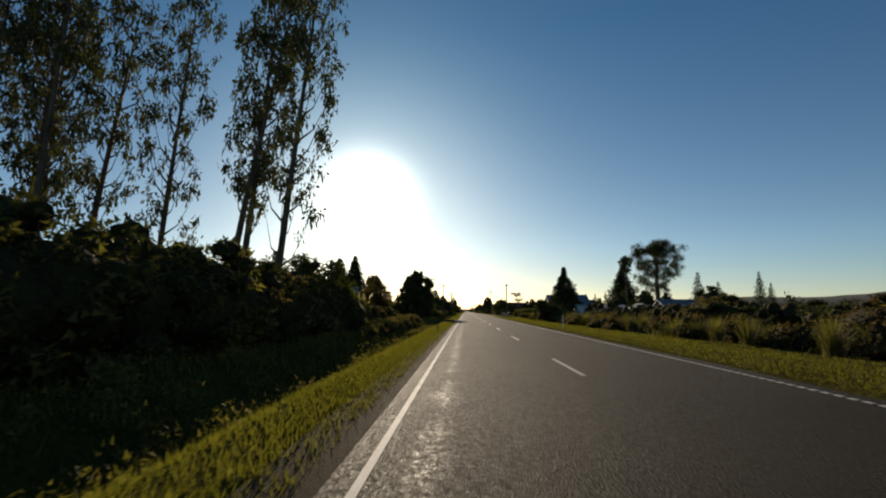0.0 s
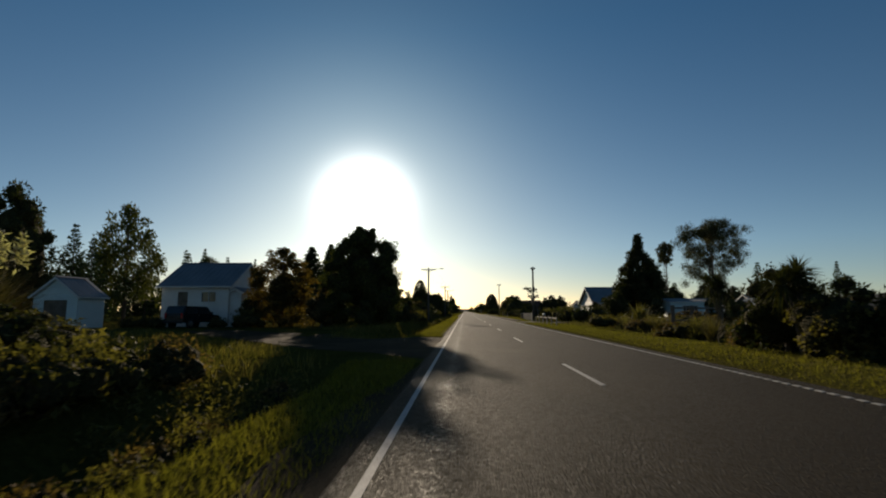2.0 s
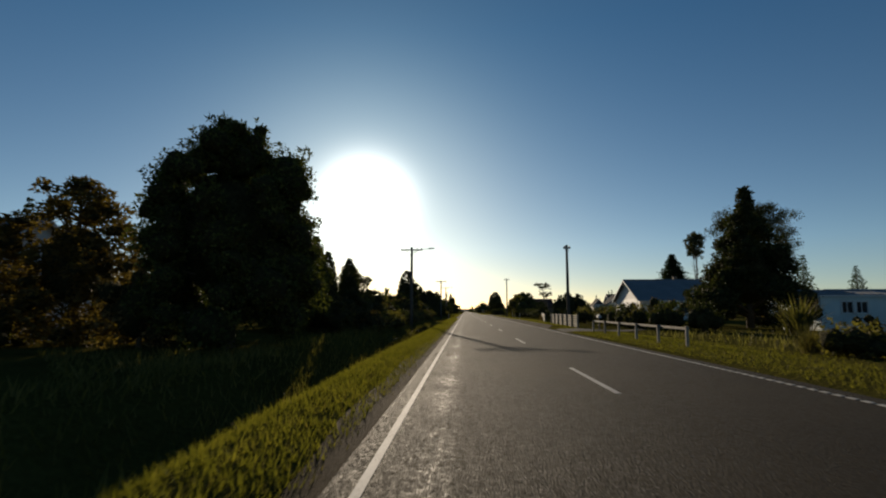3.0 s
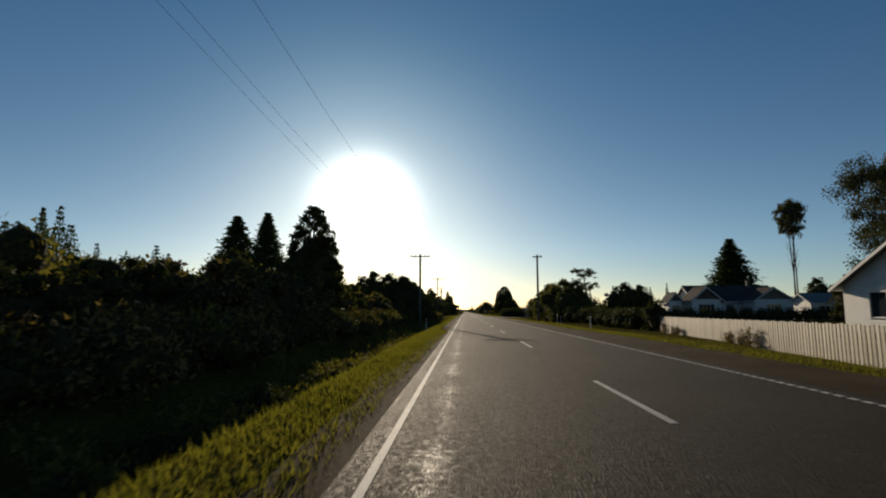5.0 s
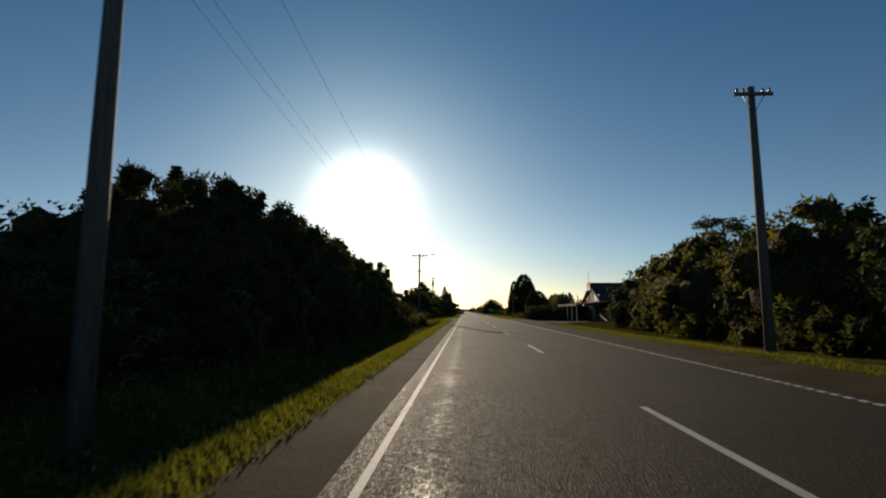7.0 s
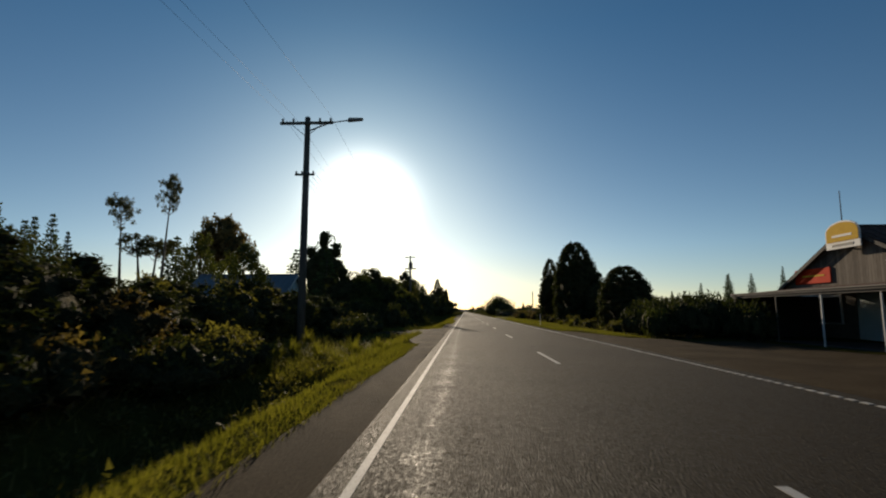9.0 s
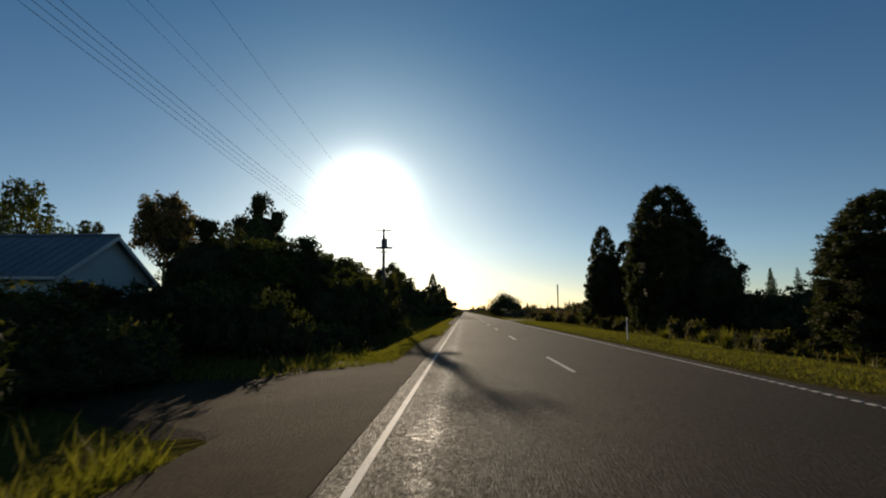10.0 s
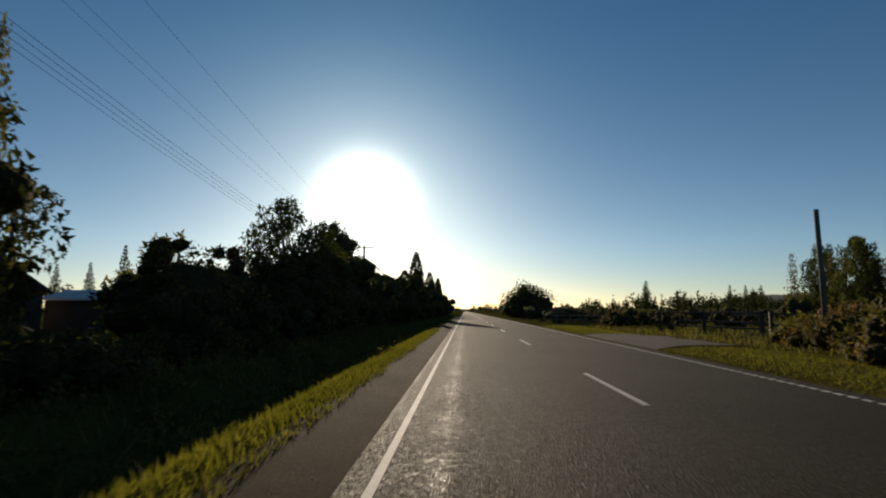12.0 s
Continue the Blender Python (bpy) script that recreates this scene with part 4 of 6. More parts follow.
for i in range(16):
    put(SHRUB[3], 22 + i * 2.0, 192 + 0.5 * rng.random(), 40 * i, 1.2, 1.25, "dark clipped hedge bush in front of the villa")
belt(14.6, [(245, 2.4), (273, 2.4)], (SHRUB[3],), 1.3, 0.8, 25, 1.2, 1.6)
for i, (x, y) in enumerate(((9.6, 240.2), (10.9, 239.8), (12.2, 240.3), (13.5, 240.0), (10.2, 241.6), (11.6, 241.8), (13.0, 241.9), (9.8, 243.2))):
    put(SHRUB[3], x, y, 70 * i, 0.95, 1.25 + 0.1 * (i % 3), "dark overgrown hedge bush beside the shop")
for i in range(2):
    put(SHRUB[3], 12.5 + 0.3 * rng.random(), 237.2 + 1.15 * i, 50 * i, 0.75, 1.15 + 0.15 * rng.random(), "dark overgrown hedge bush beside the shop")
put(SHRUB[2], 9.0, 238.9, 0, 0.5, 0.95, "pale variegated shrub at the hedge's corner")
for i in range(13):
    put(CONE[i % 3], 80 + 5.2 * i + 5 * rng.random(), 376 + 24 * rng.random(), 40 * i, 0.7 + 0.5 * rng.random(), 0.65 + 0.5 * rng.random())
put(DOME, 12.4, 253.5, 0, 0.86, 0.56, "round-headed dense evergreen tree on the verge")
put(DOME, 12.0, 268.5)
put(SPIRE[0], 10.6, 278, 90, 0.95, 1.1, "narrow dense evergreen tree on the verge")
put(DOME, 12.9, 273.5, 200, 0.75, 0.88)
put(SPIRE[1], 11.8, 276, 40, 0.9, 0.9, "narrow dense evergreen tree on the verge")
put(DENSE[2], 13.4, 266.4, 40, 0.55, 0.66)
belt(10.4, [(247, 0.8), (282, 1.0)], (FLAX[0], SHRUB[0], FLAX[1]), 2.2, 0.6, 26, 0.8, 1.5)
belt(12.9, [(283, 2.3), (300, 2.2)], (SCRUB[0], SCRUB[2], SCRUB[3]), 1.5, 1.6, 27)
for i in range(13):
    put((FLAX[0], SHRUB[1], SHRUB[0], FLAX[1])[i % 4], 8.9 + i * 0.36, 298 + i * 0.95, 50 * i, 1.0, 0.72 + 0.12 * (i % 3))
belt(10.2, [(284, 1.1), (300, 1.2)], (FLAX[0], SHRUB[1], FLAX[1]), 1.1, 0.6, 28, 0.9, 1.5)
for i in range(10):
    put(OPEN[i % 2], 26 + 4 * rng.random(), 328 - i * 2.5, 50 * i, 0.5, 0.68 + 0.14 * rng.random())
    for k in range(2):
        put(SPIKY[k], 25 + 5 * rng.random(), 328.5 - i * 2.5 + k, 70 * i, 0.85, 1.2 + 0.25 * rng.random(), "tall feathery scrub tree in a thicket")
bush_belt("field_bush", 36, [(303, 2.4), (330, 1.6), (360, 1.5), (430, 2.0)], 46, 0.6, 35, "leaf_olive", "dark rough scrub over the field beyond the gate", 70)
bush_belt("field_bush", 17, [(320, 1.1), (350, 1.2), (420, 1.4)], 8, 0.8, 36, "leaf_brown", "brown scrub over the field beyond the gate", 70)
put(ROUND, 11.2, 381, 0, 1.0, 1.05)
put(PAMPAS, 10.2, 370, 0, 0.9, 0.9)
for i in range(36):
    put((SHRUB + SCRUB)[i % 8], 10.5 + 45 * rng.random() ** 1.5, 326 + i * 4, 50 * i, 1.3, 1.0 if i % 8 < 4 else 0.45)
put(CONE[0], 95, 560, 0, 1.6, 1.2)
for i in range(3):
    put(CONE[i], 138 + 8 * i, 560, 50 * i, 1.0, 1.05)


# ---------------------------------------------------------------- buildings
def wall_run(bm, axis, at, thick, u0, u1, z0, z1, holes):
    """A wall along x or y at a place, of one piece, pierced by holes (u0, u1, z0, z1)."""
    us = sorted({u0, u1, *(h[0] for h in holes), *(h[1] for h in holes)})
    zs = sorted({z0, z1, *(h[2] for h in holes), *(h[3] for h in holes)})
    made = {}

    def v(i, k, d):
        if (i, k, d) not in made:
            p = (us[i], at + d * thick, zs[k])
            made[i, k, d] = bm.verts.new(p if axis == "x" else (p[1], p[0], p[2]))
        return made[i, k, d]

    def solid(i, k):
        if not (0 <= i < len(us) - 1 and 0 <= k < len(zs) - 1):
            return False
        return not any(h[0] <= us[i] and us[i + 1] <= h[1] and h[2] <= zs[k] and zs[k + 1] <= h[3] for h in holes)

    for i in range(len(us) - 1):
        for k in range(len(zs) - 1):
            if not solid(i, k):
                continue
            for d in (0, 1):
                bm.faces.new((v(i, k, d), v(i + 1, k, d), v(i + 1, k + 1, d), v(i, k + 1, d)))
            for di, dk, a, b in ((-1, 0, (i, k), (i, k + 1)), (1, 0, (i + 1, k), (i + 1, k + 1)), (0, -1, (i, k), (i + 1, k)), (0, 1, (i, k + 1), (i + 1, k + 1))):
                if not solid(i + di, k + dk):
                    bm.faces.new((v(*a, 0), v(*b, 0), v(*b, 1), v(*a, 1)))
    bmesh.ops.recalc_face_normals(bm, faces=bm.faces[:])


def lap_boards(parent, axis, face, side, u0, u1, z0, z1, holes, material, pitch=0.17):
    """Lapped weatherboards over a wall's face, broken at its holes."""
    bm = bmesh.new()
    z = z0
    while z < z1 - 0.02:
        top = min(z + pitch, z1)
        cuts = sorted((h[0], h[1]) for h in holes if h[2] < top and h[3] > z)
        a = u0
        for c, d in cuts + [(u1, u1)]:
            if c - a > 0.02:
                lo, hi = face + side * 0.028, face + side * 0.008
                pts = [(a, lo, z), (c, lo, z), (c, hi, top), (a, hi, top), (a, face, z), (c, face, z)]
                v = [bm.verts.new(p if axis == "x" else (p[1], p[0], p[2])) for p in pts]
                bm.faces.new(v[:4]), bm.faces.new((v[0], v[1], v[5], v[4]))
            a = max(a, d)
        z = top
    return part("cladding", bm, material, parent)


def window_in(parent, axis, face, side, u0, u1, z0, z1, bars=1, frame_mat="white"):
    def b(a, c, d0, d1, e, f):
        p, q = sorted((face + side * d0, face + side * d1))
        return boxed(a, p, e, c, q, f, bevel=0.008) if axis == "x" else boxed(p, a, e, q, c, f, bevel=0.008)
    w = part("window", b(u0, u1, -0.08, -0.06, z0, z1), "glass", parent)
    for a, c, e, f in [(u0 - 0.09, u0 + 0.03, z0 - 0.05, z1 + 0.09), (u1 - 0.03, u1 + 0.09, z0 - 0.05, z1 + 0.09), (u0 + 0.032, u1 - 0.032, z1 - 0.03, z1 + 0.088)]:
        part("frame", b(a, c, -0.05, 0.045, e, f), frame_mat, w)
    part("sill", b(u0 - 0.12, u1 + 0.12, -0.05, 0.09, z0 - 0.09, z0 - 0.052), frame_mat, w)
    for i in range(bars):
        u = u0 + (u1 - u0) * (i + 1) / (bars + 1)
        part("mullion", b(u - 0.025, u + 0.025, -0.058, 0.0, z0, z1 - 0.032), frame_mat, w)
    return w


def door_in(parent, axis, face, side, u0, u1, z0, z1, material="timber"):
    p, q = sorted((face - side * 0.09, face - side * 0.04))
    d = part("door", boxed(u0, p, z0, u1, q, z1) if axis == "x" else boxed(p, u0, z0, q, u1, z1), material, parent)
    k = face - side * 0.02
    u = u0 + 0.1
    part("door_handle", boxed(u, k - 0.02, z0 + 1.0, u + 0.05, k + 0.02, z0 + 1.05) if axis == "x" else boxed(k - 0.02, u, z0 + 1.0, k + 0.02, u + 0.05, z0 + 1.05), "chrome", d)
    return d


def house(name, label, x0, x1, y0, y1, eave, ridge, along, walls="white", roof="roof", openings=(), z=0.0, over=0.35, category="house", chimney=None, boards=True, trim="white", gables="", bars=1):
    """A timber house: four pierced walls, gable ends, a two-plane iron roof with eaves, barge boards and gutters.
    along: the ridge's direction. openings: (side 's' 'n' 'w' 'e', from, to, sill, head, kind)."""
    top = tagged(empty(name, (x0 + x1) / 2, (y0 + y1) / 2, z), label, category)
    hx, hy = (x1 - x0) / 2, (y1 - y0) / 2
    cx, cy = (x0 + x1) / 2, (y0 + y1) / 2
    T = 0.14
    for s, axis, face, sgn, a, b in (("s", "x", -hy, -1, -hx, hx), ("n", "x", hy, 1, -hx, hx), ("w", "y", -hx, -1, -hy, hy), ("e", "y", hx, 1, -hy, hy)):
        off = cx if axis == "x" else cy
        holes = [(o[1] - off, o[2] - off, o[3], o[4]) for o in openings if o[0] == s]
        bm = bmesh.new()
        u0, u1 = (a, b) if axis == "x" else (a + T, b - T)
        wall_run(bm, axis, face if sgn < 0 else face - T, T, u0, u1, -0.3, eave, holes)
        w = part("wall", bm, walls, top)
        if boards:
            lap_boards(w, axis, face, sgn, a, b, 0.05, eave, holes, walls)
        for o in openings:
            if o[0] == s:
                if o[5].endswith("door"):
                    door_in(w, axis, face, sgn, o[1] - off, o[2] - off, o[3], o[4], "pale_blue" if o[5] == "grey_door" else "timber")
                else:
                    window_in(w, axis, face, sgn, o[1] - off, o[2] - off, o[3], o[4], bars)
    h2 = hy if along == "x" else hx
    ln = hx if along == "x" else hy
    for sgn in (-1, 1):
        p, q = sorted((sgn * ln, sgn * (ln - T)))
        part("gable", prism([(-h2, eave + 0.002), (h2, eave + 0.002), (0, ridge - 0.04)], along, p, q), gables or walls, top)
        s = (ridge - eave) / h2
        for d in (-1, 1):
            e = h2 + over
            part("barge_board", prism([(0, ridge + 0.02), (d * e, ridge - s * e + 0.02), (d * e, ridge - s * e - 0.16), (0, ridge - 0.16)], along, sgn * (ln + over + 0.003), sgn * (ln + over + 0.04)), trim, top)
    s = (ridge - eave) / h2
    for d in (-1, 1):
        e = h2 + over
        rp = part("roof", prism([(0, ridge + 0.07), (d * e, ridge - s * e + 0.07), (d * e, ridge - s * e + 0.02), (0, ridge + 0.02)], along, -ln - over, ln + over), roof, top)
        bm = bmesh.new()
        n = int(2 * (ln + over) / 0.5)
        for i in range(n):
            u = -ln - over + 0.25 + i * 0.5
            pts = [(0.0, ridge + 0.095), (d * e, ridge - s * e + 0.095), (d * e, ridge - s * e + 0.06), (0.0, ridge + 0.06)]
            bb = prism(pts, along, u - 0.02, u + 0.02)
            me = bpy.data.meshes.new("rib")
            bb.to_mesh(me), bb.free()
            bm.from_mesh(me)
            bpy.data.meshes.remove(me)
        part("roof_ribs", bm, roof, rp)["kind"] = "stuff"
        g0, g1 = sorted((d * (e + 0.003), d * (e + 0.1)))
        gz = ridge - s * e
        part("gutter", boxed(-ln - over, g0, gz - 0.09, ln + over, g1, gz + 0.02) if along == "x" else boxed(g0, -ln - over, gz - 0.09, g1, ln + over, gz + 0.02), trim, top)
    cap = [(-0.16, ridge + 0.03), (0, ridge + 0.13), (0.16, ridge + 0.03), (0, ridge + 0.09)]
    part("ridge_cap", prism(cap, along, -ln - over - 0.01, ln + over + 0.01), roof, top)
    if chimney:
        x, y, h = chimney
        c = part("chimney", boxed(x - cx - 0.25, y - cy - 0.25, eave, x - cx + 0.25, y - cy + 0.25, h, bevel=0.02), "boards", top, "brick chimney")
        part("chimney_cap", boxed(x - cx - 0.32, y - cy - 0.32, h + 0.002, x - cx + 0.32, y - cy + 0.32, h + 0.1, bevel=0.02), "gravel", c)
    return top


house("house", "white weatherboard cottage with a grey iron gable roof", -26.3, -20.4, 90.2, 97.5, 3.6, 5.7, "x", openings=(
    ("s", -24.9, -24.0, 0.8, 2.95, "door"), ("s", -22.8, -21.5, 2.1, 2.95, "window"), ("w", 92, 94, 0.9, 2.1, "window")), z=-0.1)
house("house_annex", "white lean-to annex with one large window", -20.39, -19.4, 90.5, 95.0, 3.0, 3.25, "y", openings=(("e", 91.0, 93.2, 1.0, 2.55, "window"),), z=-0.1, over=0.2)
house("shed", "grey weatherboard shed with a low gable", -32.0, -28.6, 83.5, 86.3, 2.5, 3.8, "y", "pale_blue", openings=(("s", -31.2, -29.4, 0.1, 2.1, "door"),), z=-0.1, over=0.2, category="shed")
house("house", "pale house behind a dark hedge, with a gable towards the road", -24, -15.6, 257.6, 263.4, 3.0, 4.8, "x", "pale_blue", openings=(
    ("s", -19.4, -18.2, 0.9, 2.2, "window"), ("e", 259.4, 261.4, 0.9, 2.2, "window"), ("s", -22.6, -21, 0.9, 2.2, "window")), z=-0.3)
house("house", "dark-boarded cottage with a dark roof among trees", -34, -27.5, 313, 320, 2.9, 4.6, "x", "boards", "roof_dark", trim="dark_wall", openings=(("s", -30, -28, 0.9, 2.1, "window"),), z=-0.3)
# closed walls coloured dark in place of the open carport's inner shade
house("carport", "shed with a low white roof, dark walls standing for its shaded open inside", -29, -23.5, 322, 326, 2.4, 2.9, "x", "dark_wall", "white", z=-0.3, category="shed", boards=False)
house("house", "white bungalow with a blue-grey roof and a gable facing the road", 23.3, 33.5, 139.4, 150.4, 2.8, 5.6, "x", openings=(
    ("s", 25.5, 26.6, 0.9, 2.2, "window"), ("s", 28.5, 31.5, 0.9, 2.2, "window"), ("w", 141.2, 143.8, 0.6, 2.3, "window"), ("w", 146, 148.4, 0.9, 2.3, "window")), z=0.0, over=0.5, chimney=(31, 147, 6.2))
house("shed", "pale-blue garden shed with two small windows", 22.6, 27.4, 104, 108, 2.2, 2.5, "x", "pale_blue", openings=(("s", 23.9, 24.6, 1.1, 1.8, "window"), ("s", 24.8, 25.5, 1.1, 1.8, "window")), z=0.0, over=0.1, category="shed")
house("shed", "small white gabled shed", 37.6, 41.0, 115, 120, 1.9, 2.8, "y", "white", "roof", openings=(("s", 38.5, 40.1, 0.1, 1.7, "door"),), z=0.0, over=0.25, category="shed")
house("shed", "long low white shed", 32.5, 38, 121, 127, 2.1, 2.6, "x", "white", "roof", openings=(("s", 34, 34.9, 0.1, 2.0, "door"),), z=0.0, over=0.2, category="shed")
house("barn", "long low shed with a grey roof far across the field", 57, 67, 150, 157, 3.0, 4.5, "x", "boards", "roof", z=0.0, category="shed", boards=False)
house("house", "white villa with a dark roof behind a hedge", 37.8, 51.3, 203.5, 211, 3.1, 5.5, "x", "white", "roof_dark", openings=(
    ("s", 40.3, 41.3, 0.9, 2.3, "window"), ("s", 42.7, 43.9, 0.9, 2.3, "window")), z=0.0, over=0.5, bars=2, chimney=(48.3, 207, 6.4))
house("house_wing", "white bay wing of the villa", 45.1, 50.9, 199.5, 203.0, 3.1, 4.9, "y", "white", "roof_dark", openings=(("s", 46.9, 49.1, 0.8, 2.3, "window"),), z=0.0, over=0.4, gables="boards", bars=3)
house("house_wing", "small white gabled porch of the villa", 32.9, 35.1, 202.0, 205.0, 2.9, 4.2, "y", "white", "roof_dark", openings=(("s", 33.4, 34.6, 0.9, 2.2, "window"),), z=0.0, over=0.35, gables="boards", bars=3)
house("house_wing", "white gabled front wing of the villa", 35.5, 39.9, 199.4, 203.3, 3.1, 5.0, "y", "white", "roof_dark", openings=(("s", 36.5, 38.9, 0.8, 2.3, "window"),), z=0.0, over=0.45, gables="boards", bars=3)
house("house", "small white cottage among garden trees", 56.5, 62, 204, 209, 2.8, 4.2, "x", openings=(("s", 58, 59.6, 0.9, 2.1, "window"),), z=0.0)


def shop():
    """The old timber store: gable with signs towards the road, a veranda on posts in front of it."""
    s = house("shop", "old timber shop with a veranda, sign boards on its gable", 17.6, 28, 233, 243, 2.6, 5.1, "x", "boards", "roof_rust", openings=(
        ("w", 236.5, 238.1, 0.05, 2.1, "grey_door"), ("w", 234.2, 236.2, 0.8, 2.0, "window"), ("w", 239, 241.6, 0.8, 2.0, "window")), z=-0.1, over=0.25, category="shop", boards=False, trim="dark_wall")
    cx, cy = 22.8, 238.0
    for i in range(60):
        y = -4.95 + i * 0.165
        top = 5.0 - abs(y + 0.08) * 0.5 - 0.1
        part("wall_board", boxed(-5.235, y, 2.3, -5.21, y + 0.15, max(2.5, top)), "boards", s)
    v0, v1, vx = 228.5 - cy, 240.5 - cy, 13.4 - cx
    part("veranda_roof", prism([(vx, 2.08), (-5.24, 2.46), (-5.24, 2.52), (vx, 2.14)], "y", v0, v1), "roof_rust", s)
    part("veranda_fascia", boxed(vx - 0.035, v0 - 0.05, 2.04, vx - 0.002, v1 + 0.05, 2.118), "dark_wall", s)
    part("gutter", boxed(vx - 0.07, v0 - 0.05, 2.122, vx - 0.002, v1 + 0.05, 2.16, bevel=0.006), "old_timber", s)
    part("veranda_beam", boxed(vx + 0.02, v0, 1.95, vx + 0.1, v1, 2.076), "dark_wall", s)
    part("veranda_fascia", prism([(vx, 1.98), (-5.24, 2.36), (-5.24, 2.5), (vx, 2.15)], "y", v0 - 0.045, v0 - 0.003), "dark_wall", s)
    # added panel, coloured dark to deepen the shade within the veranda
    part("shade_screen", boxed(vx + 0.14, v1 - 0.06, -0.3, -5.24, v1 - 0.01, 2.04), "dark_wall", s, "dark screen added to darken the veranda's inside")
    for i in range(5):
        y = v0 + (0.1, 2.9, 5.7, 8.5, 11.8)[i]
        part("veranda_post", boxed(vx + 0.03, y - 0.03, -0.3, vx + 0.09, y + 0.03, 1.948, bevel=0.008), "white" if i < 3 else "timber", s)
    # floor in the dark wall colour, standing for shade under the roof
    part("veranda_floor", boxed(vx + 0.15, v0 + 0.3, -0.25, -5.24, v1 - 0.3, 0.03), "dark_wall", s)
    part("side_wall", boxed(-5.2, -9.3, -0.3, -0.5, -5.1, 2.3), "dark_wall", s, "dark lean-to wall beside the shop")
    fx = -5.24
    ax = fx - 0.32
    arch = [(-1.05, 4.15), (1.05, 4.15), (1.05, 4.9)] + [(1.05 * math.cos(a), 4.9 + 0.5 * math.sin(a)) for a in (math.pi * k / 10 for k in range(1, 10))] + [(-1.05, 4.9)]
    b = part("sign_board", prism(arch, "x", ax - 0.05, ax), "white", s, "white arched sign with a yellow top")
    part("sign_panel", prism([(-0.98, 4.47), (0.98, 4.47), (0.98, 4.9)] + [(0.98 * math.cos(a), 4.9 + 0.43 * math.sin(a)) for a in (math.pi * k / 10 for k in range(1, 10))] + [(-0.98, 4.9)], "x", ax - 0.065, ax - 0.052), "yellow", b)
    part("lettering", boxed(ax - 0.06, -0.65, 4.25, ax - 0.052, 0.65, 4.37), "ink", b)
    part("lettering", boxed(ax - 0.074, -0.6, 4.68, ax - 0.067, 0.6, 4.78), "white", b)
    for d in (-0.9, 0.9):
        part("sign_bracket", boxed(ax, d - 0.03, 4.3, fx - 0.002, d + 0.03, 4.36), "timber", b)
    r = part("sign_board", boxed(fx - 0.06, 1.4, 2.68, fx - 0.01, 4.0, 3.42, bevel=0.01), "red", s, "red sign with pale lettering")
    part("lettering", boxed(fx - 0.07, 1.8, 3.02, fx - 0.062, 3.4, 3.1), "yellow", r)
    w = part("sign_board", boxed(fx - 0.06, -4.3, 2.62, fx - 0.01, -1.9, 3.5, bevel=0.01), "white", s, "white sign with three dark lines of lettering")
    for z, a in ((3.22, 0.55), (2.98, 0.95), (2.74, 0.5)):
        part("lettering", boxed(fx - 0.07, -3.1 - a, z, fx - 0.062, -3.1 + a, z + 0.13), "ink", w)
    part("flagpole", tube(bmesh.new(), [(fx - 0.3, 0, 4.6), (fx - 0.3, 0, 6.8)], [0.028, 0.02], 8), "pole", s)
    return s


shop()


